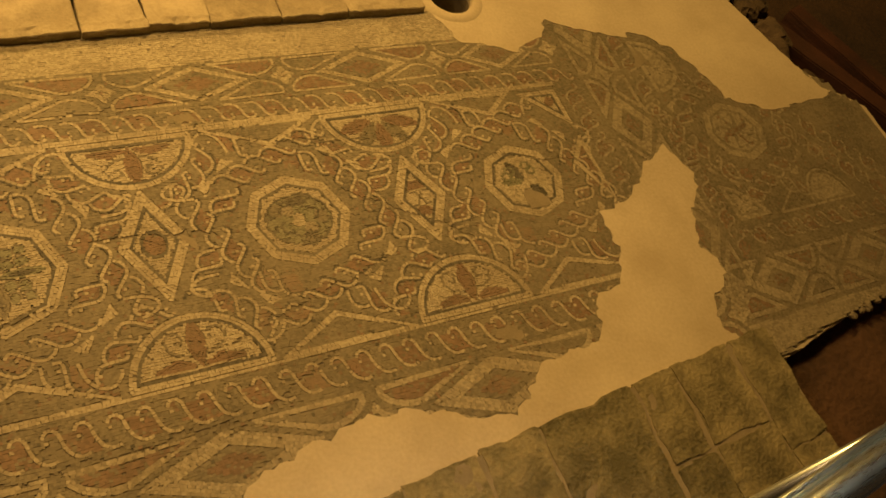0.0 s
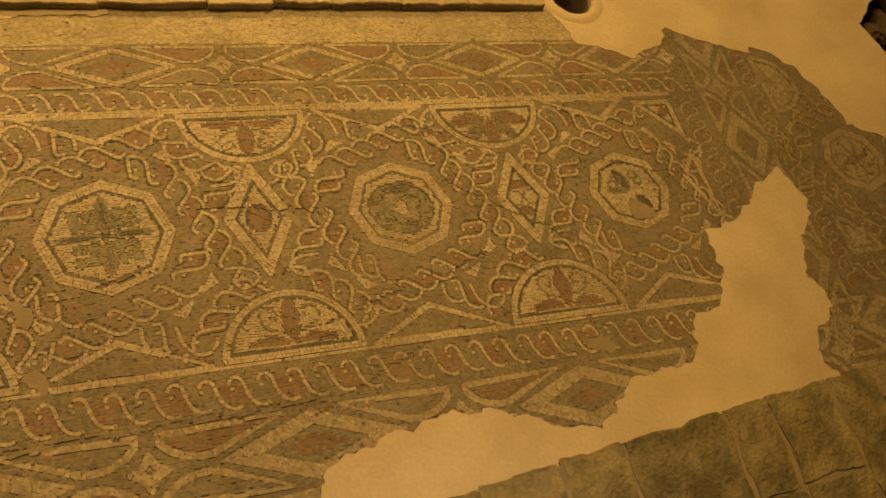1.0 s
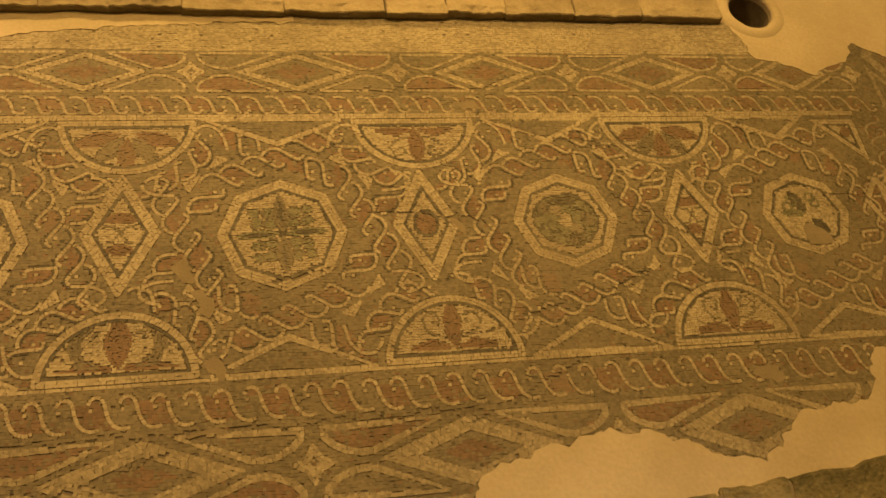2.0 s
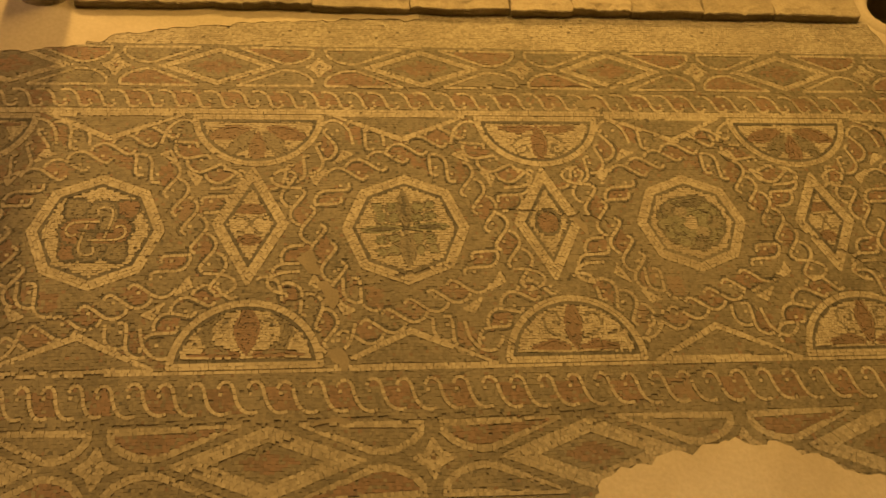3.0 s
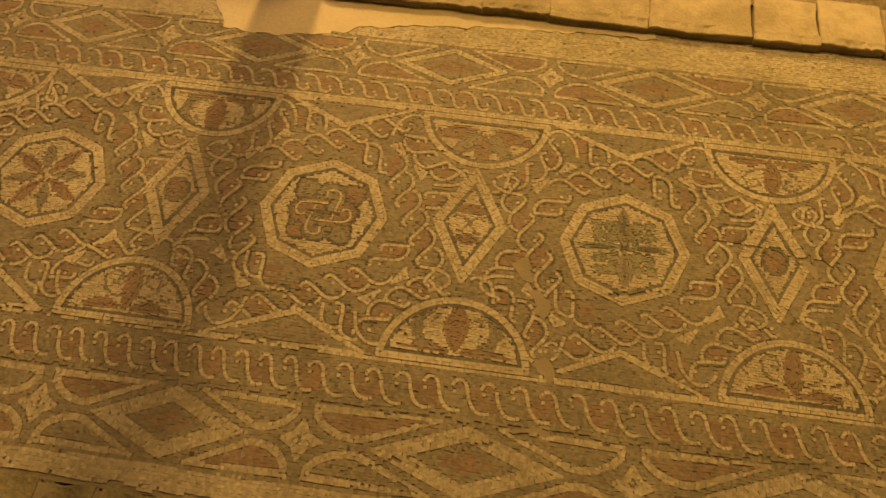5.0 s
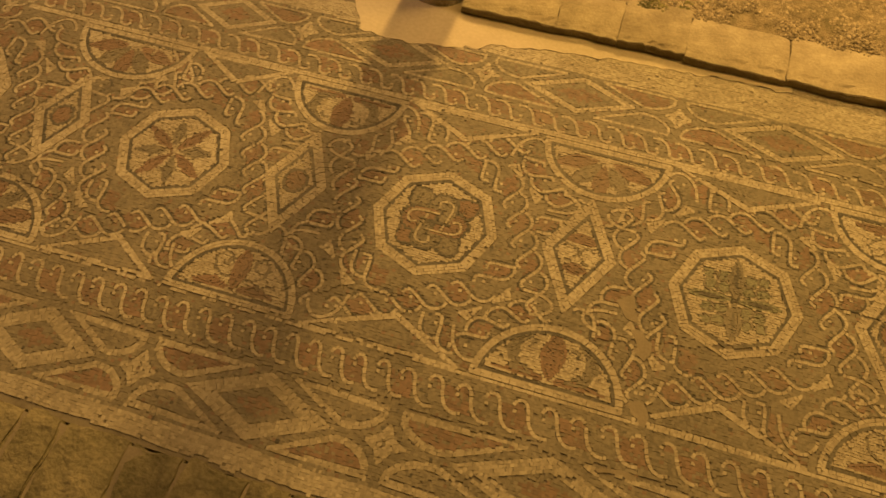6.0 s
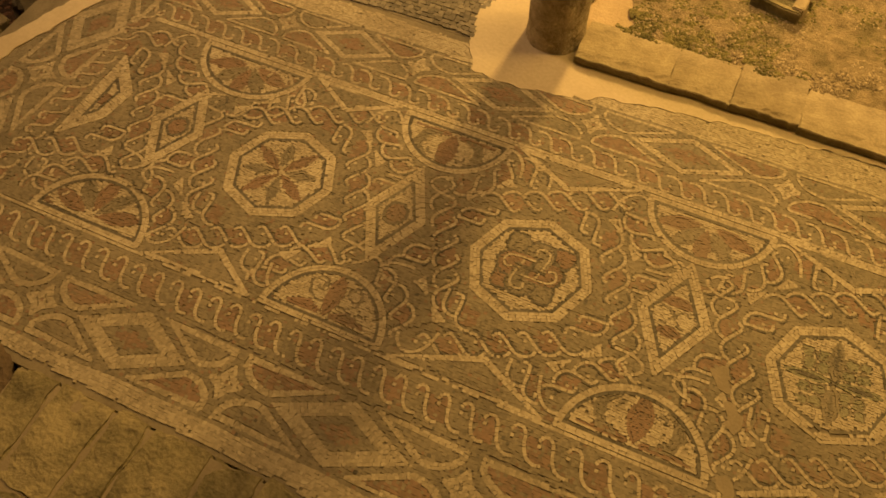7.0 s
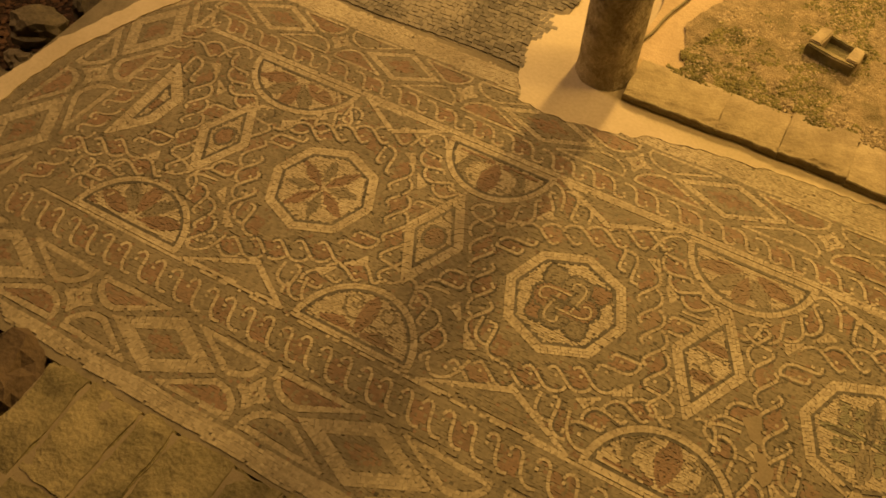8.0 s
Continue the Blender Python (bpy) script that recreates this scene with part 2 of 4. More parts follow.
def smooth_line(points, n=5):
    """The same line with rounded bends."""
    p = np.asarray(points, float)
    q = np.vstack([2 * p[0] - p[1], p, 2 * p[-1] - p[-2]])
    made = []
    for a, b, c, d in zip(q, q[1:], q[2:], q[3:]):
        for k in range(n):
            t = k / n
            made.append(0.5 * (2 * b + (c - a) * t + (2 * a - 5 * b + 4 * c - d) * t * t + (3 * b - a - 3 * c + d) * t ** 3))
    return np.array(made + [p[-1]])


S_LINE = [(-0.46, 0.50), (-0.34, 0.82), (-0.12, 0.86), (0.04, 0.58), (0.12, 0.08), (0.24, -0.42), (0.42, -0.76), (0.66, -0.90), (0.90, -0.82)]


S_SLANT = [(-0.75, -0.84), (-0.63, -1.03), (-0.43, -1.03), (-0.22, -0.42), (0.04, 0.54), (0.27, 0.94), (0.50, 1.02), (0.74, 0.93), (0.93, 0.62)]


def plait(at, length, half, count, who, start=0, use=lambda i, p: True, form=S_LINE, eye=0.22):
    """A two-strand plait along a line at(s, v): cream S lines, strands by turns red and grey, a cream eye in each loop."""
    pitch = length / count
    lines = [[at((i + 0.5 + u) * pitch, v * half) for u, v in form] for i in range(count + 1)]
    used = [i for i in range(count) if use(i, lines[i][4])]
    for i in used:
        if (i + start) % 2 == 0:
            paint(np.array(lines[i] + lines[i + 1][::-1]), R)
    for i in used:
        way = smooth_line(lines[i]) + rng.uniform(-0.002, 0.002, 2)
        course(way, W, who, False, PITCH, True, 0.0096)
        if form is S_SLANT:
            shade_line(way, 1)
        q = at((i + 0.5 - (0.36 if form is S_LINE else 0.46)) * pitch, half * eye)
        if not taken[cell(np.array(q[:1]), np.array(q[1:]))].any():
            dot(q[0], q[1], W, who)


def guilloche(a, b, half, count, who, start=0):
    """A straight plait from a to b."""
    a, b = np.array(a, float), np.array(b, float)
    length = float(np.linalg.norm(b - a))
    along = (b - a) / length
    plait(lambda d, v: (a[0] + along[0] * d - along[1] * v, a[1] + along[1] * d + along[0] * v), length, half, count, who, start)


# ---- the mosaic: motifs ----


def octagon(c, r):
    return turned([(r * math.cos(k * math.pi / 4), r * math.sin(k * math.pi / 4)) for k in range(8)], c)


def rosette(c, r, who):
    for k in range(8):
        a = k * math.pi / 4 + 0.2
        if k % 2:
            figure(turned([(0.04, 0), (0.34, 0.115), (0.54, 0.13), (0.98, 0), (0.54, -0.13), (0.34, -0.115)], c, a, r), R, who)
        else:
            figure(turned([(0.10, 0), (0.46, 0.155), (0.84, 0), (0.46, -0.155)], c, a, r), G, who)
    dot(*c, W, who)


def knot(c, r, who):
    """Two interlaced oval links, one lying red, one upright grey, with a pointed leaf in each of the four corners between them."""
    for a, long, color in ((0.73, 0.98, R), (2.27, 0.90, G), (3.95, 0.84, R), (5.45, 0.86, G)):
        paint(leaf(turned([(0.26 * r, 0)], c, a)[0], a, (long - 0.26) * r, 0.54 * r), D, who)
        paint(leaf(turned([(0.28 * r, 0)], c, a)[0], a, (long - 0.32) * r, 0.44 * r), color, who)
    links = ((0.03, R), (math.pi / 2 - 0.20, G))
    for grow, dark in ((-0.02, True), (-0.07, False)):
        for a, color in links:
            for s in (-1, 1):
                paint(round_shape(turned([(s * 0.36 * r, 0)], c, a)[0], (0.33 + grow) * r), D if dark else color, who)
    for a, color in links:
        for s in (-1, 1):
            strip = [(0.36, -0.27), (-0.02, -0.27), (-0.02, -0.01), (0.36, -0.01)]
            paint(turned([(s * x, s * y) for x, y in strip], c, a, r), color, who)
    for q in range(4):
        a = links[q % 2][0] + (math.pi if q > 1 else 0)
        line = [(0.33, 0.06), (0.46, 0.09), (0.52, -0.07), (0.38, -0.19), (-0.12, -0.19)]
        course(smooth_line(turned(line, c, a, r)), W, who, False, PITCH * 0.75)
        rim = [(0.30, -0.02), (-0.14, -0.02)]
        course(turned(rim, c, a, r), D, who, False, PITCH * 0.6)


def leaf_cross(c, r, who):
    """Four pointed leaves in a cross, with scrolls in thin dark lines between them."""
    for k in range(4):
        b = k * math.pi / 2 + 0.05 + math.pi / 4
        for u, v, s in ((0.30, 0.0, 0.13), (0.50, 0.15, 0.13), (0.50, -0.16, 0.12), (0.68, 0.02, 0.11)):
            q = turned([(u, v)], c, b, r)[0]
            paint(round_shape(q, s * r), V, who)
            course(smooth_line(round_shape(q, s * r * 0.85, n=10, start=b, end=b + 5)), G, who, False, PITCH * 0.5, False, 0.007)
    for k in range(4):
        wide = 0.27 if k % 2 else 0.20
        figure(leaf(c, k * math.pi / 2 + 0.05, 0.90 * r, wide * r), G if k % 2 else V, who)
        paint(leaf(turned([(0.2, 0.0)], c, k * math.pi / 2 + 0.05, r)[0], k * math.pi / 2 + 0.05, 0.5 * r, 0.10 * r), D, who)
    paint(round_shape(c, 0.1 * r), D, who)


def rose(c, r, who):
    """A full rose of overlapping dark-edged petals round a pale heart."""
    paint(round_shape(c, 0.76 * r, 0.66 * r), V, who)
    course(round_shape(c, 0.75 * r, 0.65 * r, 30), D, who, True, PITCH * 0.6)
    for ring, (far, size, count) in enumerate(((0.52, 0.22, 8), (0.31, 0.19, 6))):
        for j in range(count):
            a = j * 2 * math.pi / count + ring * 0.4 + 0.25 * math.sin(j * 2.3)
            q = turned([(far, 0)], c, a, r)[0]
            if (j + ring) % 3 == 0:
                paint(round_shape(q, size * 0.8 * r, n=9), FADE if ring else G, who)
            course(smooth_line(round_shape(q, size * r, size * 0.85 * r, n=8, start=a - 1.7, end=a + 1.9)), D, who, False, PITCH * 0.55)
    paint(leaf((c[0] - 0.32 * r, c[1] + 0.50 * r), -0.05, 0.7 * r, 0.26 * r), D, who)
    paint([(c[0] + 0.17 * r * math.cos(w) * (1.25 if i % 2 else 0.85), c[1] - 0.02 * r + 0.2 * r * math.sin(w)) for i, w in enumerate(np.linspace(0, 5.6, 9))], W, who)


def broken_leaf(c, r, who):
    paint(leaf(c, 2.0, 0.75 * r, 0.3 * r), D, who)
    paint(leaf(c, 3.1, 0.72 * r, 0.26 * r), V, who)
    paint(leaf((c[0] + 0.1 * r, c[1] - 0.15 * r), -0.9, 0.6 * r, 0.3 * r), D, who)
    for q in ((-0.3, 0.35), (0.35, 0.3), (0.25, 0.45), (-0.45, 0.2)):
        course(round_shape(turned([q], c, 0, r)[0], 0.13 * r, n=10), V, who, True, PITCH * 0.8)


def flower(c, r, who):
    for k in range(8):
        a = k * math.pi / 4 + 0.3
        course(turned([(0.1, 0), (0.5, 0.02), (0.72, 0.12), (0.6, 0.24)], c, a, r), G if k % 2 else R, who)
    paint(leaf(turned([(-0.7, 0)], c, 0.3, r)[0], 0.3, 1.4 * r, 0.22 * r), R, who)


MEDALLIONS = {rosette: "cream octagon with an eight-petalled red and grey rosette", knot: "cream octagon with a red and grey knot", leaf_cross: "cream octagon with a green leaf cross",
              rose: "cream octagon with a dark green rose", broken_leaf: "cream octagon with worn green leaves", flower: "faded cream octagon with a red flower"}


def star(c, r, motif):
    """An octagon medallion within two interlaced guilloche squares."""
    who = panel("octagon_medallion", MEDALLIONS[motif])
    shape(octagon(c, r), who, [(W, 3), (D, 1)], W)
    motif(c, r * 0.82, who)
    bands(c, r)


def bands(c, r, limits=(-9, 9)):
    """The eight plaited bands round a medallion: two squares laced over and under each other, their ends running on to the half-round panels and lozenges."""
    k = 0.66 + 0.36 * r / 0.214
    mid, half, lean, pitch = 0.277 * k, 0.039 * k, radians(26), 0.077 * k
    for side in range(4):
        for s in (-1, 1):
            wedge = [(0.347, 0.014 * s), (0.324, 0.096 * s), (0.368, 0.079 * s)]
            tri = np.array(turned(wedge, c, math.pi / 4 + side * math.pi / 2, k))
            i, j = cell(tri[:, 0], tri[:, 1])
            if limits[0] < tri[:, 0].min() and tri[:, 0].max() < limits[1] and taken[i, j].sum() < 2:
                shape(tri, 0, [(W, 1)], W)
                course([tri[0] * 0.6 + (tri[1] + tri[2]) * 0.2, (tri[1] + tri[2]) / 2], W, 0)
    for over in (True, False):
        for side in range(4):
            sgn = -1 if over else 1
            a = side * math.pi / 2 - sgn * lean

            def at(d, v, a=a):
                return turned([(mid + v, d)], c, a)[0]
            # one long line round the far end of the band
            hook = ((0.300, -0.047), (0.340, 0.000), (0.385, 0.018), (0.419, 0.007), (0.432, -0.030), (0.427, -0.052)) if side % 2 else ((0.290, -0.040), (0.320, 0.010), (0.350, 0.034), (0.376, 0.030), (0.386, -0.006), (0.378, -0.04))
            loop = [at(sgn * d * k, v * k) for d, v in hook]
            if all(limits[0] < p[0] < limits[1] for p in loop):
                course(smooth_line(loop), W, 0, False, PITCH, True, 0.0096)
                e = at(sgn * 0.375 * k, -0.018 * k)
                dot(e[0], e[1], W, 0)
            spots = [0.075 * k - i * pitch for i in range(6)] if over else [d * k for d in ((-0.085, -0.022, 0.222, 0.292) if side == 3 else (-0.022, 0.040, 0.215, 0.285))]
            lines = [[at(d + u * pitch, v * half) for u, v in S_SLANT] for d in spots]
            for i, (d, line) in enumerate(zip(spots, lines)):
                if not limits[0] < line[4][0] < limits[1]:
                    continue
                if (i + side) % 2 == 0:
                    paint(np.array(line + [at(d + pitch * (u + 1), v * half) for u, v in S_SLANT[::-1]]), R)
            for d, line in zip(spots, lines):
                if not limits[0] < line[4][0] < limits[1]:
                    continue
                way = smooth_line(line)
                if not over:
                    # the other square's band lies over this one where they cross
                    b = side * math.pi / 2 + lean
                    seen = np.abs((way[:, 0] - c[0]) * math.cos(b) + (way[:, 1] - c[1]) * math.sin(b) - mid) > half * 1.15
                    way = way[seen]
                    if len(way) < 6:
                        continue
                way = way + rng.uniform(-0.002, 0.002, 2)
                course(way, W, 0, False, PITCH, True, 0.0096)
                shade_line(way, 1)
                e = at(d - 0.45 * pitch, -0.30 * half)
                if not taken[cell(np.array(e[:1]), np.array(e[1:]))].any():
                    dot(e[0], e[1], W, 0)


def lunette(x0, x1, base, height, up, motif):
    """A half round panel on its base line."""
    who = panel("lunette_panel", "cream half-round panel with a red leaf and curls" if motif == "leaf" else "cream half-round panel with a red lotus")
    cx, rx, sgn = (x0 + x1) / 2, (x1 - x0) / 2, 1 if up else -1
    arc = [(cx + rx * math.cos(math.pi * k / 20), base + sgn * height * math.sin(math.pi * k / 20)) for k in range(21)]
    shape(arc, who, [(W, 2), (D, 1)], W)
    foot = base + sgn * 0.05

    def at(u, v):
        return (cx + u * rx, foot + sgn * v * height)
    if motif == "leaf":
        figure(leaf(at(0, -0.04), sgn * math.pi / 2, 0.76 * height, 0.26 * rx), R, who)
        for s in (-1, 1):
            figure([at(0.05 * s, 0.02), at(0.3 * s, 0.14), at(0.62 * s, 0.03), at(0.62 * s, -0.03), at(0.1 * s, -0.04)], R, who)
            curl = [at(0.10 * s, 0.16), at(0.24 * s, 0.18), at(0.38 * s, 0.28), at(0.40 * s, 0.44), at(0.30 * s, 0.53), at(0.19 * s, 0.47), at(0.21 * s, 0.36), at(0.29 * s, 0.36)]
            course(smooth_line(curl), G, who, False, PITCH * 0.65, False, 0.008)
    elif motif == "lily":
        figure(leaf(at(0, -0.02), sgn * math.pi / 2, 0.74 * height, 0.34 * rx), R, who)
        for s in (-1, 1):
            figure([at(0.18 * s, 0.0), at(0.42 * s, 0.18), at(0.44 * s, 0.42), at(0.25 * s, 0.62), at(0.5 * s, 0.56), at(0.62 * s, 0.3), at(0.5 * s, 0.02)], G, who)
            figure([at(0.05 * s, 0.02), at(0.3 * s, 0.08), at(0.75 * s, -0.02), at(0.1 * s, -0.05)], R, who)
            course([at(0.2 * s, 0.5), at(0.3 * s, 0.48), at(0.32 * s, 0.4)], G, who, False, PITCH * 0.8)
    else:
        for k in range(5):
            a = sgn * (0.30 + k * 0.635)
            figure(leaf(turned([(0.10 * height, 0)], at(0, 0.0), a)[0], a, (0.72 if k % 2 == 0 else 0.66) * height, 0.26 * rx), R if k % 2 == 0 else G, who)


def triangle(x0, x1, xa, base, apex, fill):
    who = panel("triangle_panel", "long cream-edged triangle beside the plaited border")
    shape([(x0, base), (x1, base), (xa, apex)], who, [(W, 2)], fill)


def lozenge(c, rx, ry, kind):
    who = panel("lozenge_panel", "cream lozenge with a red motif between two medallions")
    shape([(c[0] - rx, c[1]), (c[0], c[1] - ry), (c[0] + rx, c[1]), (c[0], c[1] + ry)], who, [(W, 3), (D, 1)], W)
    if kind == "disc":
        shape(round_shape(c, rx * 0.40, rx * 0.46, 14), who, [(D, 1)], R)
    else:
        cap = [(rx * 0.40 * math.cos(w), 0.040 + 0.042 * math.sin(w)) for w in np.linspace(0, math.pi, 12)]
        figure(turned(cap, c), R, who)
        figure(leaf((c[0] - rx * 0.36, c[1] - 0.062), 0.0, rx * 0.72, 0.046), R, who)
        for s in (-1, 1):
            course(smooth_line([(c[0] + s * rx * 0.36, c[1] + 0.030), (c[0] + s * rx * 0.16, c[1] + 0.026), (c[0] + s * 0.004, c[1] + 0.002), (c[0] + s * rx * 0.16, c[1] - 0.030), (c[0] + s * rx * 0.34, c[1] - 0.036)]), G, who, False, PITCH * 0.55, False, 0.008)


def border_run(stars, y0, y1, who, place=lambda u, v: (u, v), flip=False):
    """The outer border: lozenges between small concave stars, with four half-leaf panels round each lozenge."""
    yc, h = (y0 + y1) / 2, (y1 - y0) / 2
    for i, (a, b) in enumerate(zip(stars, stars[1:])):
        m, half = (a + b) / 2, (b - a) / 2
        loz = [(m - 0.60 * half, yc), (m, yc - 0.93 * h), (m + 0.60 * half, yc), (m, yc + 0.93 * h)]
        inner = shape([place(*q) for q in loz], who, [(W, 4 if h > 0.11 else 2)], G)
        core = np.mean(inner, 0) + 0.58 * (inner - np.mean(inner, 0))
        paint(core, R, who)
        for sx in (-1, 1):
            for sy in (-1, 1):
                s = a if sx < 0 else b

                def at(u, v):
                    return place(s - sx * u * half, yc + sy * v * h)
                poly = [at(0.84, 0.96), at(0.045, 0.96), at(0.05, 0.62), at(0.11, 0.36), at(0.20, 0.18), at(0.30, 0.10), at(0.38, 0.13)]
                shape(poly, who, [(W, 1 if h < 0.11 else 2)], R if (sx * sy > 0) != flip else G)
    for s in stars:
        k = 0.56 * h
        star4 = []
        for j in range(4):
            star4 += turned([(k, 0), (k * 0.36, k * 0.36)], (0, 0), j * math.pi / 2)
        for k in (0.86, 0.55):
            course([place(s + k * x, yc + k * y) for x, y in star4], W, who, True)
        paint([place(s + x, yc + y) for x, y in star4], W, who)
        p = place(s, yc)
        dot(p[0], p[1], R, who)


def stripe(x0, x1, y0, y1, color, who=None):
    paint([(x0, y0), (x1, y0), (x1, y1), (x0, y1)], color, who)


# plan lines of the long room (x along it) and the wing at its east end
WEST, EAST = -2.84, 2.36
FIELD_S, FIELD_N = -0.495, 0.475
plait_n = panel("plaited_border", "grey border band with a red and cream two-strand plait")
plait_s = panel("plaited_border", "grey border band with a red and cream two-strand plait")
plait_w = panel("plaited_border", "short plaited band across the end of the floor")
plait_e = panel("plaited_border", "worn plaited band between the room and the wing")
edge_n = panel("lozenge_border", "outer border with lozenges and small cream stars")
edge_s = panel("lozenge_border", "outer border with large lozenges, broken away beside the plaster")
edge_w = panel("lozenge_border", "outer border across the end of the floor")
edge_e = panel("lozenge_border", "faded border between the room and the wing")
rim_n = panel("plain_rim", "plain cream rows below the kerb")
rim_s = panel("plain_rim", "plain cream rows along the slabs")
wing = panel("wing_field", "faded grey field with red and cream plaits in the wing")
wing_edge = panel("lozenge_border", "dim outer border of the wing")

stripe(-3.4, 2.45, 0.50, 0.595, G, plait_n)
stripe(-3.4, 2.45, 0.595, 0.80, G, edge_n)
stripe(-3.4, 2.45, 0.80, 1.0, W, rim_n)
stripe(-3.4, 2.6, -0.66, -0.50, G, plait_s)
stripe(-3.4, 2.6, -0.915, -0.66, G, edge_s)
stripe(-3.4, 2.6, -1.10, -0.915, W, rim_s)
stripe(-2.95, WEST, -0.66, 0.595, G, plait_w)
stripe(-3.30, -2.95, -0.915, 0.80, G, edge_w)
stripe(EAST, 2.50, -0.66, 0.60, G, plait_e)
stripe(2.50, 2.78, -0.66, 1.0, G, edge_e)
stripe(2.78, 4.1, -0.56, 0.9, G, wing)
stripe(2.60, 4.1, -0.85, -0.56, G, wing_edge)
stripe(2.60, 4.1, -1.1, -0.85, W, wing_edge)

CENTRES = [(-1.97, 0.0), (-1.005, -0.003), (0.0, 0.0), (1.0, 0.018), (1.965, 0.012)]
LOWER = [(-2.70, -2.24), (-1.77, -1.325), (-0.745, -0.27), (0.295, 0.755), (1.285, 1.755)]
UPPER = [(-2.58, -2.10), (-1.69, -1.25), (-0.735, -0.275), (0.265, 0.725), (1.225, 1.69)]
for (a, b), kind in zip(LOWER, ("lotus", "leaf", "lily", "leaf", "leaf")):
    lunette(a, b, FIELD_S, 0.235, True, kind)
for (a, b), kind in zip(UPPER, ("lotus", "lily", "lotus", "leaf", "lotus")):
    lunette(a, b, FIELD_N, 0.225, False, kind)
for i, xa in enumerate((-1.98, -1.01, 0.0, 1.0, 1.97)):
    x1 = LOWER[i + 1][0] - 0.02 if i < 4 else 2.33
    triangle(LOWER[i][1] + 0.02, x1, xa, FIELD_S, -0.365, G)
    x1 = UPPER[i + 1][0] - 0.02 if i < 4 else 2.12
    triangle(UPPER[i][1] + 0.02, x1, xa if i else -1.9, FIELD_N, 0.355, G)
for c, rx, ry, kind in (((-2.43, 0.03), 0.11, 0.22, "disc"), ((-1.515, 0.015), 0.115, 0.235, "disc"), ((-0.515, 0.02), 0.127, 0.238, "pair"), ((0.49, 0.02), 0.12, 0.235, "disc"), ((1.49, 0.02), 0.112, 0.215, "pair")):
    lozenge(c, rx, ry, kind)
end_w = panel("end_panel", "cream-edged half lozenge at the end of the field")
shape([(-2.83, -0.20), (-2.70, -0.05), (-2.68, 0.10), (-2.83, 0.27)], end_w, [(W, 4), (D, 1)], W)
paint(leaf((-2.79, 0.03), 0.0, 0.07, 0.06), R, end_w)
end_e = panel("end_panel", "cream-edged corner triangle at the end of the field")
shape([(2.14, FIELD_N - 0.02), (2.345, FIELD_N - 0.02), (2.345, 0.24)], end_e, [(W, 2), (D, 1)], W)
paint(leaf((2.26, 0.38), 0.4, 0.06, 0.05), R, end_e)
shape([(2.345, 0.20), (2.345, -0.16), (2.24, 0.06)], end_e, [(W, 2)], R)

for c, r, motif in zip(CENTRES, (0.210, 0.219, 0.216, 0.198, 0.185), (rosette, knot, leaf_cross, rose, broken_leaf)):
    star(c, r, motif)
# the strands also run round the half-round panels
for runs, base, up in ((LOWER, FIELD_S, 1), (UPPER, FIELD_N, -1)):
    for a, b in runs:
        for w0 in (18, 102):
            def at(d, v, a=a, b=b, w0=w0, base=base, up=up):
                w = radians(w0) + d / 0.27
                e = 0.052 + v
                return ((a + b) / 2 + ((b - a) / 2 + e) * math.cos(w), base + up * (0.232 + e) * math.sin(w))
            plait(at, 0.29, 0.036, 4, 0, 0, form=S_SLANT, eye=-0.30)
bands((-2.89, 0.02), 0.213, limits=(WEST + 0.012, 0))
bands((2.93, 0.01), 0.185, limits=(0, EAST - 0.012))

for k in range(2):
    course([(WEST, FIELD_N + 0.008 + k * PITCH), (EAST, FIELD_N + 0.008 + k * PITCH)], W, plait_n)
course([(WEST, FIELD_S - 0.008), (EAST, FIELD_S - 0.008)], W, plait_s)
guilloche((2.49, 0.538), (-2.9115, 0.548), 0.042, 65, plait_n)
guilloche((-2.947, -0.585), (-0.941, -0.585), 0.056, 27, plait_s)
guilloche((-0.941, -0.585), (2.418, -0.585), 0.056, 38, plait_s, 1)
guilloche((-2.895, -0.52), (-2.895, 0.50), 0.044, 14, plait_w)
guilloche((2.43, 0.48), (2.43, -0.54), 0.046, 14, plait_e)
NORTH_STARS = [-2.94, -2.34, -1.75, -1.025, -0.295, 0.465, 1.155, 1.85, 2.44]
SOUTH_STARS = [-3.12, -2.40, -1.70, -0.91, 0.05, 1.01, 1.93, 2.6]
border_run(NORTH_STARS, 0.60, 0.795, edge_n)
border_run(SOUTH_STARS, -0.905, -0.665, edge_s, flip=True)
border_run([-0.68, 0.04, 0.69], 2.935, 3.20, edge_w, place=lambda u, v: (-v + 0.10 * (u - 0.04), u))
border_run([-0.7, -0.1, 0.5, 1.1], -2.77, -2.52, edge_e, place=lambda u, v: (-v, u))

# the wing
star((3.19, 0.075), 0.175, flower)
w_star = len(panels) - 1
guilloche((2.83, 0.78), (2.83, -0.50), 0.04, 17, wing)
guilloche((2.86, -0.475), (3.95, -0.475), 0.045, 14, wing)
guilloche((3.42, 0.10), (3.80, -0.36), 0.045, 7, wing)
guilloche((3.58, 0.10), (3.96, -0.36), 0.045, 7, wing)
w_lun = panel("lunette_panel", "faded half-round panel in the wing")
shape([(2.89 + 0.20 * math.sin(math.pi * k / 14), 0.52 - 0.17 * math.cos(math.pi * k / 14)) for k in range(15)], w_lun, [(W, 2), (D, 1)], W)
shape([(2.89, -0.39), (3.09, -0.39), (3.04, -0.30), (2.97, -0.23), (2.89, -0.19)], w_lun, [(W, 2), (D, 1)], W)
shape([(3.13, -0.40), (3.46, -0.40), (3.30, -0.27)], w_lun, [(W, 1)], G)
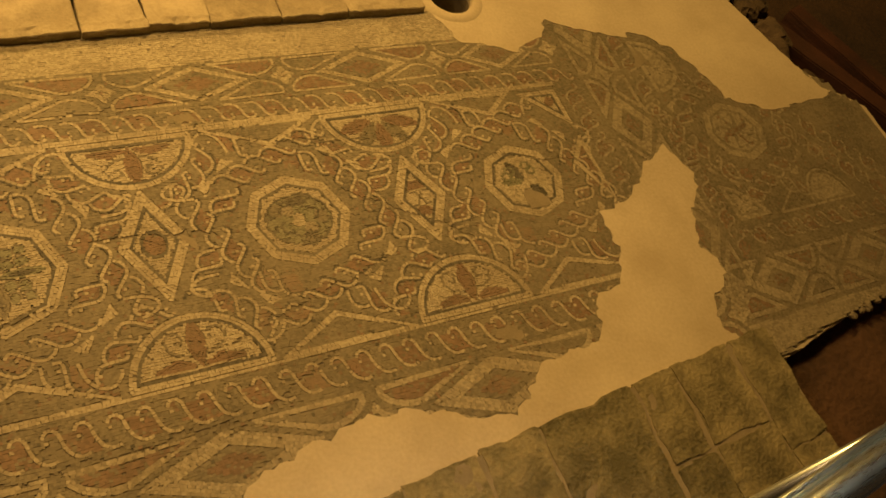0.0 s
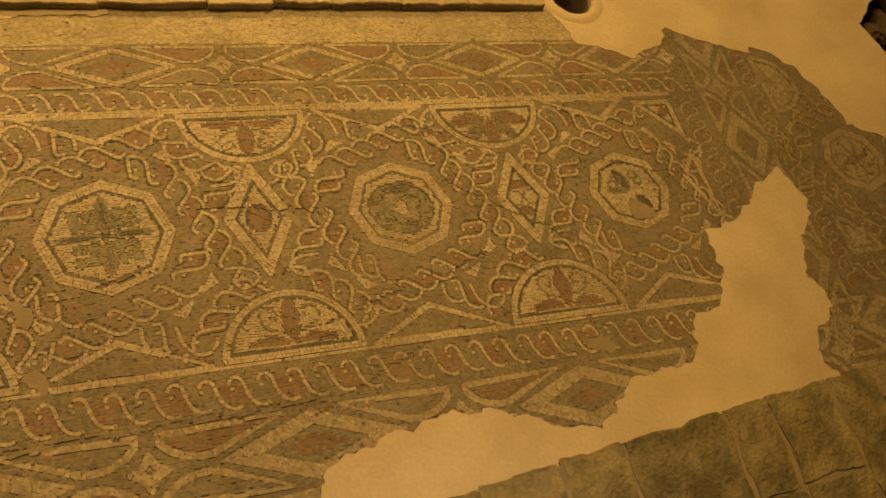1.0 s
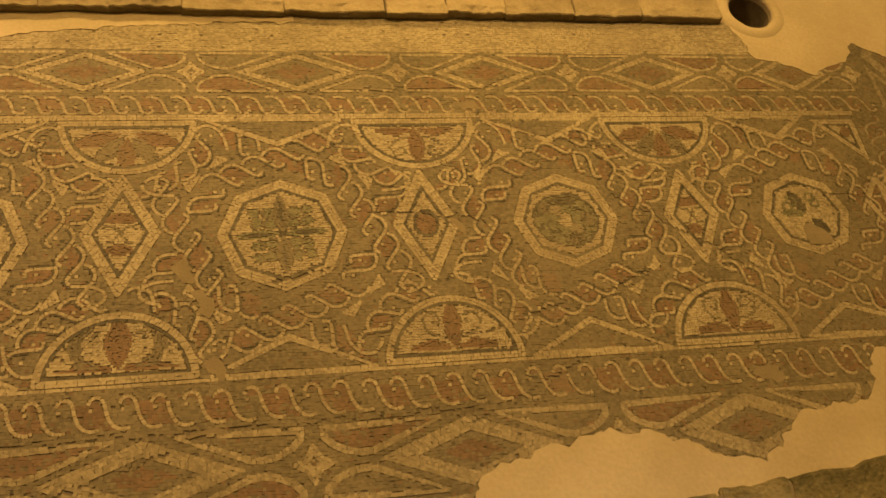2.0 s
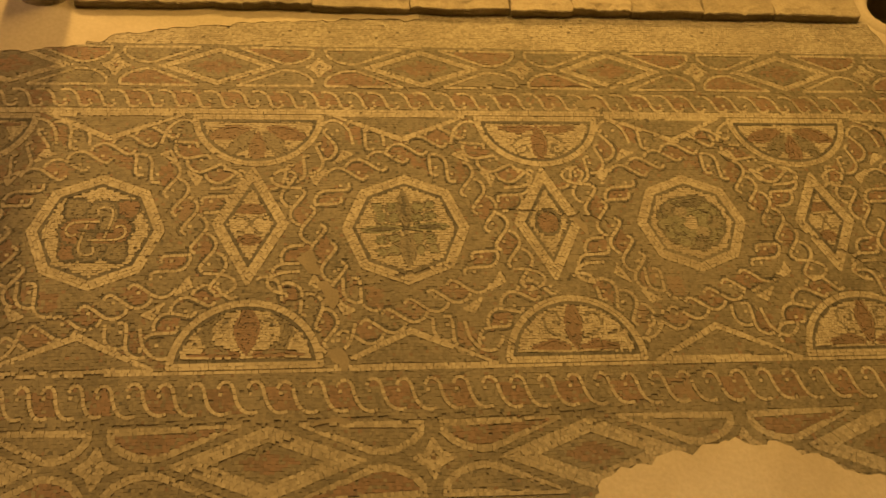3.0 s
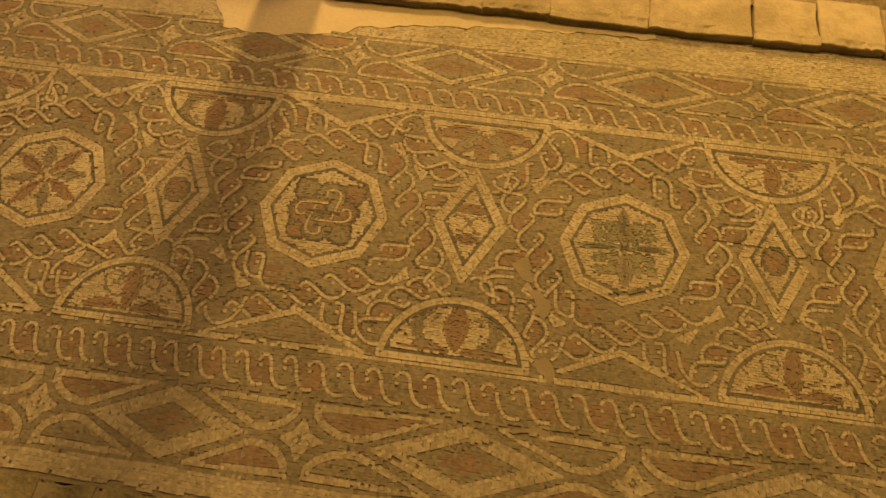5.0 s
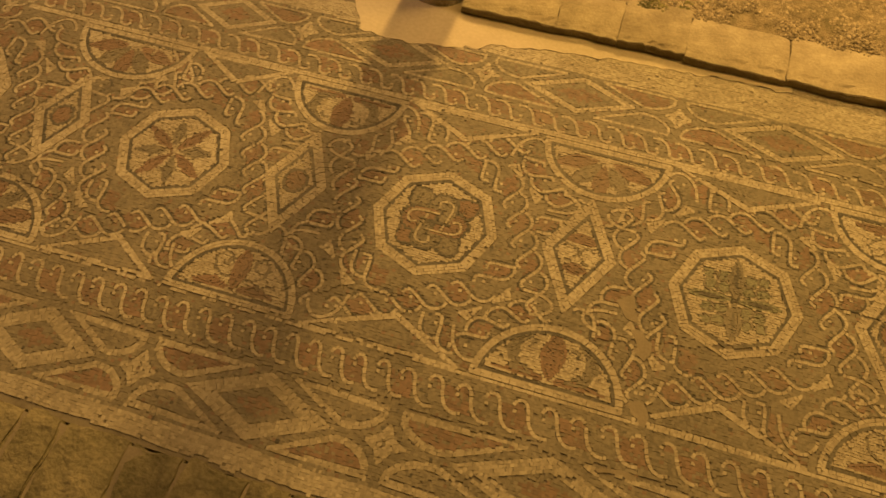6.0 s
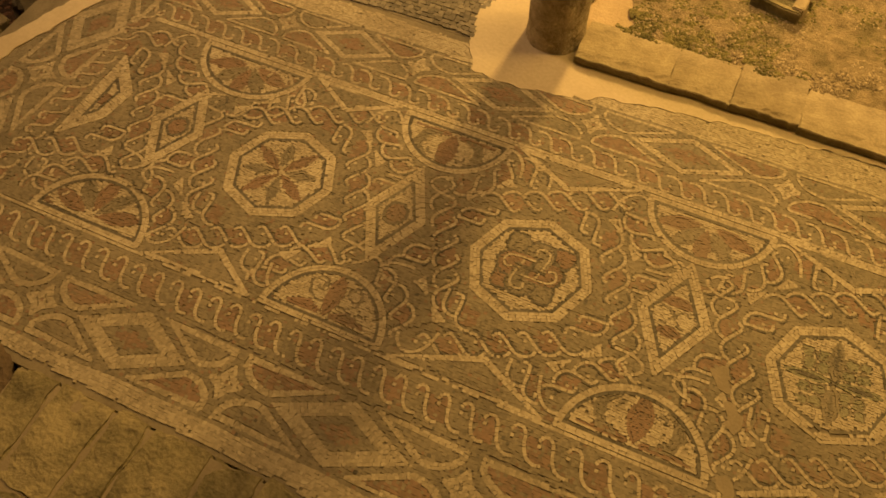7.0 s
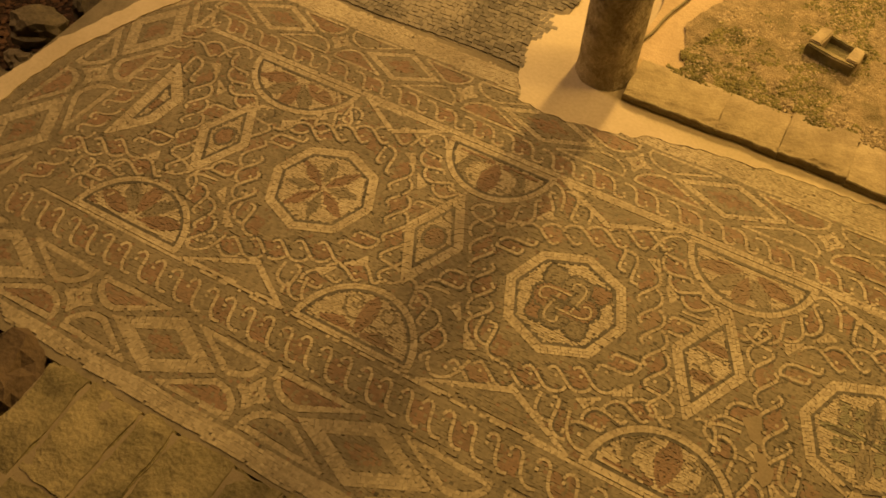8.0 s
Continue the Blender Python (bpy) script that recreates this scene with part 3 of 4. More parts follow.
shape([(3.50 + 0.14 * math.cos(math.pi * k / 12), -0.40 + 0.19 * math.sin(math.pi * k / 12)) for k in range(13)], w_lun, [(W, 1), (D, 1)], W)
border_run([2.62, 3.19, 3.76, 4.3], -0.83, -0.57, wing_edge)

SOCKET, SOCKET_R = (2.078, 1.052), 0.100


def holed(poly):
    """The outline with the round column socket cut out of it, joined to it by a slit."""
    poly = np.asarray(poly, float)
    turn = np.sign(np.sum(poly[:, 0] * np.roll(poly[:, 1], -1) - poly[:, 1] * np.roll(poly[:, 0], -1)))
    i = int(np.argmin(np.hypot(poly[:, 0] - SOCKET[0], poly[:, 1] - SOCKET[1])))
    a = math.atan2(poly[i, 1] - SOCKET[1], poly[i, 0] - SOCKET[0])
    ring = [(SOCKET[0] + SOCKET_R * math.cos(a - turn * 2 * math.pi * k / 40), SOCKET[1] + SOCKET_R * math.sin(a - turn * 2 * math.pi * k / 40)) for k in range(41)]
    return np.vstack([poly[:i + 1], ring, poly[i:]])


# broken places: where the mosaic is lost and filled with lime plaster
MAIN_FILL = outline([(0.47, -1.06), (0.55, -0.86), (0.85, -0.78), (1.05, -0.76), (1.19, -0.82), (1.48, -0.92), (1.66, -0.75), (1.93, -0.73), (2.01, -0.56), (2.14, -0.54), (2.21, -0.38), (2.25, -0.21),
                     (2.48, -0.13), (2.58, -0.02), (2.73, 0.06), (2.81, -0.12), (2.68, -0.28), (2.60, -0.47), (2.67, -0.60), (2.52, -0.70), (2.48, -0.82), (2.64, -1.06)], rough=0.03, seed=2.0)
EAST_FILL = outline([(1.93, 1.3), (1.95, 0.92), (1.99, 0.79), (2.26, 0.70), (2.45, 0.77), (2.50, 0.87), (2.70, 0.775), (2.90, 0.708), (2.945, 0.752), (3.05, 0.705), (3.17, 0.55), (3.235, 0.38), (3.255, 0.275), (3.46, 0.155), (3.80, 0.175), (3.96, 0.2), (3.80, 0.48), (3.70, 0.86), (3.6, 1.3)],
                    rough=0.026, seed=5.0)
WEST_FILL = outline([(-1.70, 1.30), (-1.62, 0.88), (-1.55, 0.77), (-1.42, 0.75), (-1.15, 0.79), (-0.98, 0.86), (-0.55, 0.915), (0.1, 0.955), (0.1, 1.03), (-1.12, 1.06), (-1.12, 1.5)], rough=0.022, seed=9.0)
PATCHES = [outline(round_shape(c, a * 0.7, b * 0.7, 11), step=0.012, rough=0.05, seed=c[0] * 3) for c, a, b in (((-0.31, -0.13), 0.06, 0.05), ((-0.24, -0.26), 0.04, 0.06), ((0.72, 0.53), 0.07, 0.035), ((1.60, -0.62), 0.09, 0.03), ((0.60, 0.0), 0.022, 0.06),
                                                                                    ((-0.22, -0.46), 0.03, 0.04), ((-0.25, -0.67), 0.06, 0.02), ((1.98, -0.07), 0.06, 0.05), ((2.93, 0.56), 0.07, 0.06))]
REACH = outline([(-3.30, -0.55), (-3.28, 0.2), (-3.16, 0.55), (-2.9, 0.90), (-1.2, 0.90), (-0.5, 0.985), (1.98, 0.985), (3.55, 0.95), (3.75, 0.45), (4.08, 0.1), (4.1, -0.76), (3.4, -0.885), (2.7, -0.985), (0.5, -0.985), (-1.5, -0.985), (-2.55, -0.96), (-2.9, -0.8)], rough=0.012, seed=3)
lost = np.zeros((NY, NX), bool)
XS, YS = X0 + (np.arange(NX)[None] + 0.5) * CELL, Y0 + (np.arange(NY)[:, None] + 0.5) * CELL
lost |= ~inside(REACH, XS, YS)
for poly in [MAIN_FILL, EAST_FILL, WEST_FILL] + PATCHES:
    i0, i1, j0, j1 = window(poly)
    lost[j0:j1, i0:i1] |= inside(poly, XS[:, i0:i1], YS[j0:j1])

# fill: rows of stones, each with its own length, wherever none lies yet; pictures inside the panels are laid in finer stones
FINE = [k for k, (name, label) in enumerate(panels) if name in ("octagon_medallion", "lunette_panel", "lozenge_panel", "end_panel")]
is_fine = np.isin(owner, FINE)


def lay_rows(pitch, where, most=3):
    y = Y0
    while y < Y1:
        tall = pitch * rng.uniform(0.86, 1.08)
        wide = pitch * rng.uniform(0.78, 1.28, int((X1 - X0) / pitch * 1.15))
        x = X0 + np.cumsum(wide) - wide / 2
        keep = x < X1 - 0.02
        x, wide = x[keep], wide[keep]
        yy = y + tall / 2 + 0.005 * np.sin(x * 5 + y * 3) + 0.003 * np.sin(x * 17 - y * 5) + rng.uniform(-0.001, 0.001, len(x))
        busy = np.zeros(len(x))
        for a, b in ((0, 0), (0.36, 0.3), (-0.36, 0.3), (0.36, -0.3), (-0.36, -0.3)):
            busy += taken[cell(x + a * wide, yy + b * tall)] * (3 if a == 0 else 1)
        free = (busy < most) & where[cell(x, yy)]
        x, yy, wide = x[free], yy[free], wide[free]
        at = cell(x, yy)
        slope = 0.025 * np.cos(x * 5 + y * 3) + 0.05 * np.cos(x * 17 - y * 5)
        laid.append(np.array([x, yy, slope + rng.normal(0, 0.09, len(x)), wide / 2, np.full(len(x), tall / 2), tone[at], owner[at]]))
        for a in np.linspace(-0.5, 0.5, 6):
            for b in np.linspace(-0.5, 0.5, 6):
                taken[cell(x + a * wide, yy + b * tall)] = True
        y += tall


lay_rows(PITCH * 0.92, ~is_fine, 4)
lay_rows(PITCH * 0.62, is_fine & (tone != W), 4)
lay_rows(PITCH * 0.80, is_fine & (tone == W), 4)
lay_rows(PITCH * 0.45, is_fine, 3)
lay_rows(PITCH * 0.50, ~is_fine, 3)
stones = np.concatenate(laid, axis=1)
stones = stones[:, ~lost[cell(stones[0], stones[1])]]
# a few stones are gone or swapped for a neighbouring colour
fate = rng.uniform(size=stones.shape[1])
stones[5] = np.where((fate < 0.05) & (stones[5] != W) & ~np.isin(stones[6], FINE), np.where(fate < 0.025, G, R), stones[5])
stones[5] = np.where((stones[5] == R) & (fate > 0.30) & (fate < 0.42) & ~np.isin(stones[6], FINE), G, stones[5])
stones[5] = np.where((fate > 0.985) & (stones[5] == G), D, stones[5])
stones = stones[:, ~((fate > 0.2) & (fate < np.where(np.isin(stones[6], (rim_n, rim_s)), 0.206, 0.205)))]
faded = np.isin(stones[6], (wing, wing_edge, edge_e, plait_e, w_star, w_lun)) | ((stones[6] == 0) & (stones[0] > 2.5))
pick = rng.uniform(size=stones.shape[1])
stones[5] = np.where(faded & (stones[5] == W), 5, np.where(faded & (stones[5] == R) & (pick < 0.4), G, stones[5]))
stones[5] = np.where(faded & (stones[5] == D), G, stones[5])
dusty = np.isin(stones[6], (edge_s, edge_w, rim_s, edge_n))
stones[5] = np.where(dusty & (stones[5] == W) & (pick < np.where(stones[6] == edge_n, 0.45, 0.92)), 6, stones[5])
TONES = [CREAM, GREY, RED, GREEN, DARK, FADED, DUSTY]
# settlement cracks: along them the stones have sunk and tipped
CRACKS = [outline([a, b], step=0.03, rough=0.02, seed=k * 1.7)[:max(2, int(np.hypot(a[0] - b[0], a[1] - b[1]) / 0.03))] for k, (a, b) in enumerate((
    ((-0.78, -0.86), (-0.30, -0.70)), ((-2.2, -0.50), (-0.9, -0.50)), ((-1.9, -0.665), (0.6, -0.662)), ((0.62, -0.40), (1.3, -0.20)), ((-0.42, -0.28), (0.26, -0.12)), ((-1.5, -0.42), (-1.0, -0.30)),
    ((0.30, 0.08), (0.75, 0.02)), ((-2.6, -0.25), (-1.9, -0.36)), ((1.2, 0.12), (1.65, -0.20)), ((-0.2, 0.60), (0.9, 0.62)), ((0.9, 0.40), (1.5, 0.30)), ((-1.4, 0.10), (-1.2, -0.30)), ((0.55, -0.70), (1.0, -0.50)), ((1.9, 0.16), (2.3, 0.05))))]
sunk = np.zeros(stones.shape[1])
for line in CRACKS:
    for (ax, ay), (bx, by) in zip(line, line[1:]):
        u = np.clip(((stones[0] - ax) * (bx - ax) + (stones[1] - ay) * (by - ay)) / ((bx - ax) ** 2 + (by - ay) ** 2 + 1e-9), 0, 1)
        near = np.hypot(stones[0] - ax - u * (bx - ax), stones[1] - ay - u * (by - ay))
        sunk = np.maximum(sunk, np.where(near < 0.0058, 1.0, 0.0))
stones = stones[:, (sunk == 0) | (rng.uniform(size=stones.shape[1]) < 0.35)]


def swell(x, y):
    """The floor is not quite level: slow waves of about a millimetre."""
    return 0.0008 * np.sin(2.1 * x + 0.7) * np.cos(2.6 * y) + 0.0004 * np.sin(5.3 * x - 3.1 * y)


def tessera_mesh(name, s):
    """All the stones of one panel: each a small block of its own, a little tilted and uneven."""
    n = s.shape[1]
    pale = s[5] == W
    gap, rough = np.where(pale, 0.00028, -0.0001), np.where(pale, 0.0007, 0.00065)[:, None]
    corner = np.array([(-1, -1), (1, -1), (1, 1), (-1, 1)], float)
    hl, hw = np.maximum(s[3] - gap, 0.002), np.maximum(s[4] - gap, 0.002)
    u = corner[None, :, 0] * hl[:, None] + rng.uniform(-1, 1, (n, 4)) * rough
    v = corner[None, :, 1] * hw[:, None] + rng.uniform(-1, 1, (n, 4)) * rough
    c, q = np.cos(s[2])[:, None], np.sin(s[2])[:, None]
    height = (swell(s[0], s[1]) + rng.normal(0, 0.0002, n) + np.where(pale, 0.0005, 0))[:, None] + u * rng.normal(0, 0.022, (n, 1)) + v * rng.normal(0, 0.022, (n, 1))
    top = np.stack([s[0][:, None] + u * c - v * q, s[1][:, None] + u * q + v * c, height], 2)
    grow = 1.06
    low = np.stack([s[0][:, None] + (u * c - v * q) * grow, s[1][:, None] + (u * q + v * c) * grow, np.repeat(swell(s[0], s[1])[:, None] - 0.006, 4, 1)], 2)
    verts = np.concatenate([top, low], 1).reshape(-1, 3)
    quad = np.array([(0, 1, 2, 3), (4, 5, 1, 0), (5, 6, 2, 1), (6, 7, 3, 2), (7, 4, 0, 3)])
    faces = (np.arange(n)[:, None, None] * 8 + quad[None]).reshape(-1)
    me = bpy.data.meshes.new(name)
    me.vertices.add(len(verts))
    me.vertices.foreach_set("co", verts.astype(np.float32).ravel())
    me.loops.add(len(faces))
    me.loops.foreach_set("vertex_index", faces.astype(np.int32))
    me.polygons.add(n * 5)
    me.polygons.foreach_set("loop_start", np.arange(0, n * 20, 4, dtype=np.int32))
    for m in TONES:
        me.materials.append(m)
    me.polygons.foreach_set("material_index", np.repeat(s[5].astype(np.int32), 5))
    me.polygons.foreach_set("use_smooth", np.zeros(n * 5, bool))
    me.update(calc_edges=True)
    return me


mosaic = tagged(new("mosaic_floor"), "worn Roman mosaic floor of cream, grey and red stones", "mosaic floor", kind="structure")
panel_objects = {}
picked = 0
for k, (name, label) in enumerate(panels):
    mine = stones[:, stones[6] == k]
    if not mine.shape[1]:
        continue
    near = (name == "lunette_panel") & (np.hypot(mine[0] + 0.51, mine[1] + 0.4) < 0.3) & (mine[5] == W)
    single = np.flatnonzero(near)[:300]
    rest = np.setdiff1d(np.arange(mine.shape[1]), single)
    ob = new(name, tessera_mesh(name, mine[:, rest]))
    ob.parent = mosaic
    tagged(ob, label, kind="stuff")
    for j in single:
        if picked == 0:
            unit = np.array([[0.0], [0], [0], [PITCH / 2], [PITCH / 2], [0], [0]])
            unit_mesh = tessera_mesh("tessera", unit)
        one = new("tessera", unit_mesh)
        one.parent = ob
        one.matrix_basis = Matrix.Translation((mine[0, j], mine[1, j], float(swell(mine[0, j], mine[1, j])) + rng.normal(0, 0.0005))) @ Matrix.Rotation(mine[2, j] + rng.normal(0, 0.03), 4, "Z") @ Matrix.Diagonal((mine[3, j] / PITCH * 2, mine[4, j] / PITCH * 2, 1, 1))
        picked += 1

# mortar bed under the stones, following the same swell
bm = bmesh.new()
nx, ny = 150, 44
grid = [[bm.verts.new((-3.36 + 7.46 * i / nx, -1.0 + 2.0 * j / ny, 0)) for i in range(nx + 1)] for j in range(ny + 1)]
for row in grid:
    for v in row:
        v.co.z = float(swell(v.co.x, v.co.y)) - 0.0030 + 0.0004 * noise.noise(v.co * 25)
for j in range(ny):
    for i in range(nx):
        mid = ((grid[j][i].co + grid[j + 1][i + 1].co) / 2)
        if math.dist(mid[:2], SOCKET) < 0.17 or mid.y < -0.985 + 0.19 * max(0, mid.x - 2.7):
            continue
        if mid.x < 3.6 or inside(np.array([(3.5, -0.93), (4.1, -0.9), (4.1, 0.12), (3.72, 0.55), (3.55, 1.0), (3.5, 1.0)]), np.array([mid.x]), np.array([mid.y]))[0]:
            bm.faces.new((grid[j][i], grid[j][i + 1], grid[j + 1][i + 1], grid[j + 1][i]))
part("mortar_bed", bm, MORTAR, mosaic, "grey-brown mortar between the stones", smooth=True)


def fill_patch(name, poly, label, z=0.002, mat=PLASTER):
    """Trowelled plaster, softly uneven, over an outline."""
    bm = plate(poly, -0.02, z)
    ob = part(name, bm, mat)
    return tagged(ob, label, "plaster fill", kind="structure")


fill_patch("plaster_fill", MAIN_FILL, "smooth cream lime plaster filling a broken part of the mosaic", 0.0022)
fill_patch("plaster_fill", holed(EAST_FILL), "smooth cream lime plaster round the empty column socket", 0.0022)
fill_patch("plaster_fill", WEST_FILL, "cream lime plaster between the column and the mosaic", 0.0022)
for poly in PATCHES:
    fill_patch("plaster_patch", poly, "small worn mortar patch in the mosaic", 0.0004, REPAIR)

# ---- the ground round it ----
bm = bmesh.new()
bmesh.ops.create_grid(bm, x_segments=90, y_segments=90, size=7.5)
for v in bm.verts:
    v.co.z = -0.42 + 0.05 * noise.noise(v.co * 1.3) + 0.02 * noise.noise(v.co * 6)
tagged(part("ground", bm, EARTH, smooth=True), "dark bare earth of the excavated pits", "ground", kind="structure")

bm = plate(holed(outline([(-3.34, -0.60), (-3.30, -0.1), (-3.27, 0.12), (-3.14, 0.5), (-2.94, 0.85), (-2.82, 1.1), (-2.7, 1.5), (-2.4, 3.5), (5.0, 3.5), (4.4, 1.5), (3.74, 0.9), (3.88, 0.4), (4.02, 0.2), (4.14, 0.1), (4.14, -0.76), (3.42, -0.875), (2.72, -1.01), (2.5, -1.0), (-2.36, -1.0), (-2.6, -0.97), (-3.0, -0.88)], rough=0.01, seed=1)), -0.5, -0.012)
tagged(part("mosaic_base", bm, PLASTER), "pale mortar bank that carries the floor", "base", kind="structure")

# west rim: a pale mortar lip outside the last border
bm = plate(outline([(-3.40, -0.60), (-3.36, -0.1), (-3.33, 0.12), (-3.2, 0.5), (-3.0, 0.85), (-2.86, 1.05), (-2.80, 1.0), (-2.92, 0.84), (-3.10, 0.5), (-3.24, 0.12), (-3.27, -0.1), (-3.29, -0.60)], rough=0.012, seed=4), -0.05, 0.006)
tagged(part("rim", bm, PLASTER), "pale mortar rim at the end of the floor", "rim", kind="structure")

bank = surface("brown_earth_bank", (0.045, 0.024, 0.013), (0.115, 0.06, 0.032), 3, 30, 0.8, 0.95, 0.03)
bm = bmesh.new()
bmesh.ops.create_grid(bm, x_segments=50, y_segments=40, size=0.5)
for v in bm.verts:
    v.co = Vector((3.55 + v.co.x * 2.0, -1.55 + v.co.y * 1.35, 0))
    v.co.z = -0.075 + 0.02 * noise.noise(v.co * 2.2) + 0.015 * noise.noise(v.co * 6) - 0.12 * max(0, -1.5 - v.co.y)
tagged(part("earth_bank", bm, bank, smooth=True), "brown loose earth beside the end of the wall", "ground", kind="structure")

bm = bmesh.new()
bmesh.ops.create_grid(bm, x_segments=30, y_segments=30, size=0.5)
for v in bm.verts:
    v.co = Vector((-2.66 + v.co.x * 0.85, -1.22 + v.co.y * 0.60, 0))
    v.co.z = -0.040 + 0.03 * noise.noise(v.co * 3) + 0.02 * noise.noise(v.co * 9) - 0.25 * max(0, -2.75 - v.co.x)
tagged(part("earth_bank", bm, bank, smooth=True), "brown loose earth round a field stone", "ground", kind="structure")
FIELD_STONE = surface("brown_field_stone", (0.042, 0.028, 0.016), (0.115, 0.080, 0.048), 6, 60, 0.9, 0.9, 0.014)

# kerb of the court
kerb = tagged(new("kerb"), "row of pale worn limestone kerb stones along the court", "kerb", kind="structure")
x = -1.21
for i, long in enumerate((0.38, 0.245, 0.26, 0.38, 0.395, 0.25, 0.24, 0.30, 0.30, 0.37)):
    bm = slab(bmesh.new(), x, x + long - 0.002, 0.976 + rng.uniform(-0.006, 0.006), 1.205 + rng.uniform(-0.02, 0.02), -0.05, 0.036 + rng.uniform(-0.003, 0.003), 0.003, 0.010, 13, i)
    for v in bm.verts:
        if v.co.z > 0.02 and v.co.y < 1.01:
            v.co.y += 0.010 * abs(noise.noise(Vector((v.co.x * 17, i, 0)))) + 0.006 * noise.noise(Vector((v.co.x * 60, i, 4)))
            v.co.z -= 0.010 * abs(noise.noise(Vector((v.co.x * 23, i, 9))))
    part("kerb_stone", bm, LIMESTONE, kerb)
    x += long

# ---- columns ----


def column(x, y, r, label):
    bm = bmesh.new()
    n, m = 40, 36
    rings = []
    for j in range(m + 1):
        z = -0.02 + 2.9 * j / m
        k = r * (1.06 if j < 1 else 1.0 - 0.05 * j / m)
        ring = []
        for i in range(n):
            a = 2 * math.pi * i / n
            p = Vector((math.cos(a), math.sin(a), z * 2.2))
            q = k * (1 + 0.035 * noise.noise(p * 1.6) + 0.015 * noise.noise(p * 6))
            ring.append(bm.verts.new((q * math.cos(a), q * math.sin(a), z)))
        rings.append(ring)
    for a, b in zip(rings, rings[1:]):
        for i in range(n):
            bm.faces.new((a[i], a[(i + 1) % n], b[(i + 1) % n], b[i]))
    bm.faces.new(rings[-1])
    ob = part("column", bm, COLUMN, None, label, True)
    ob.location = (x, y, 0)
    return tagged(ob, label, "column")


column(-1.325, 1.10, 0.118, "worn grey-brown stone column standing on plaster")


def ring_wall(bm, c, rows, n=48):
    """A turned body: rings of radius and height, joined."""
    rings = [[bm.verts.new((c[0] + r * math.cos(2 * math.pi * i / n), c[1] + r * math.sin(2 * math.pi * i / n), z + 0.003 * noise.noise(Vector((i * 0.35, r * 9, 1))))) for i in range(n)] for r, z in rows]
    for a, b in zip(rings, rings[1:]):
        for i in range(n):
            bm.faces.new((a[i], a[(i + 1) % n], b[(i + 1) % n], b[i]))
    return rings


socket = tagged(new("column_socket"), "round empty column socket with a raised plaster collar", "socket", kind="structure")
bm = bmesh.new()
ring_wall(bm, SOCKET, [(0.165, -0.004), (0.150, 0.006), (0.128, 0.012), (0.108, 0.012), (0.101, 0.004), (0.099, -0.03)])
part("collar", bm, PLASTER, socket, smooth=True)
# added lining: its dark stone colour stands in for shade in the hole
bm = bmesh.new()
bm.faces.new(ring_wall(bm, SOCKET, [(0.0985, -0.02), (0.0975, -0.12), (0.096, -0.24)])[-1])
part("hole_lining", bm, RUBBLE, socket, "rough inside of the hole, coloured dark for its shade", smooth=True)

# ---- court: sandy ground, gravel, moss ----
bm = bmesh.new()
nx, ny = 110, 70
grid = [[bm.verts.new((-1.06 + 3.06 * i / nx, 1.16 + 2.2 * j / ny, 0)) for i in range(nx + 1)] for j in range(ny + 1)]
for row in grid:
    for v in row:
        v.co.z = 0.027 + min(1, (v.co.y - 1.12) * 4) * (0.006 + 0.010 * noise.noise(v.co * 3) + 0.008 * noise.noise(v.co * 11)) + 0.003 * noise.noise(v.co * 30)
for j in range(ny):
    for i in range(nx):
        bm.faces.new((grid[j][i], grid[j][i + 1], grid[j + 1][i + 1], grid[j + 1][i]))
for v in bm.verts:
    v.co.x += max(0.0, -0.7 - v.co.x) * 0.20 * (noise.noise(Vector((3, v.co.y * 3, 0))) + 0.4 * noise.noise(Vector((8, v.co.y * 13, 0))) - 0.2)
tagged(part("court_ground", bm, COURT, smooth=True), "bare sandy court ground with dry moss", "ground", kind="structure")


bm = bmesh.new()
bmesh.ops.create_grid(bm, x_segments=30, y_segments=160, size=0.5)
for v in bm.verts:
    v.co = Vector((-1.16 + v.co.x * 0.26 + 0.03 * math.sin(v.co.y * 14), 2.2 + v.co.y * 2.1, 0))
    v.co.z = 0.026 + 0.006 * noise.noise(v.co * 5)
tagged(part("sand_strip", bm, SAND, smooth=True), "strip of bright trodden sand beside the column", "ground", kind="structure")


def court_height(x, y):
    return 0.030 + 0.012 * noise.noise(Vector((x, y, 0)) * 3) + 0.008 * noise.noise(Vector((x, y, 0)) * 11)


def pit_height(x, y):
    return -0.415 + 0.05 * noise.noise(Vector((x, y, 0)) * 1.3) + 0.02 * noise.noise(Vector((x, y, 0)) * 6)


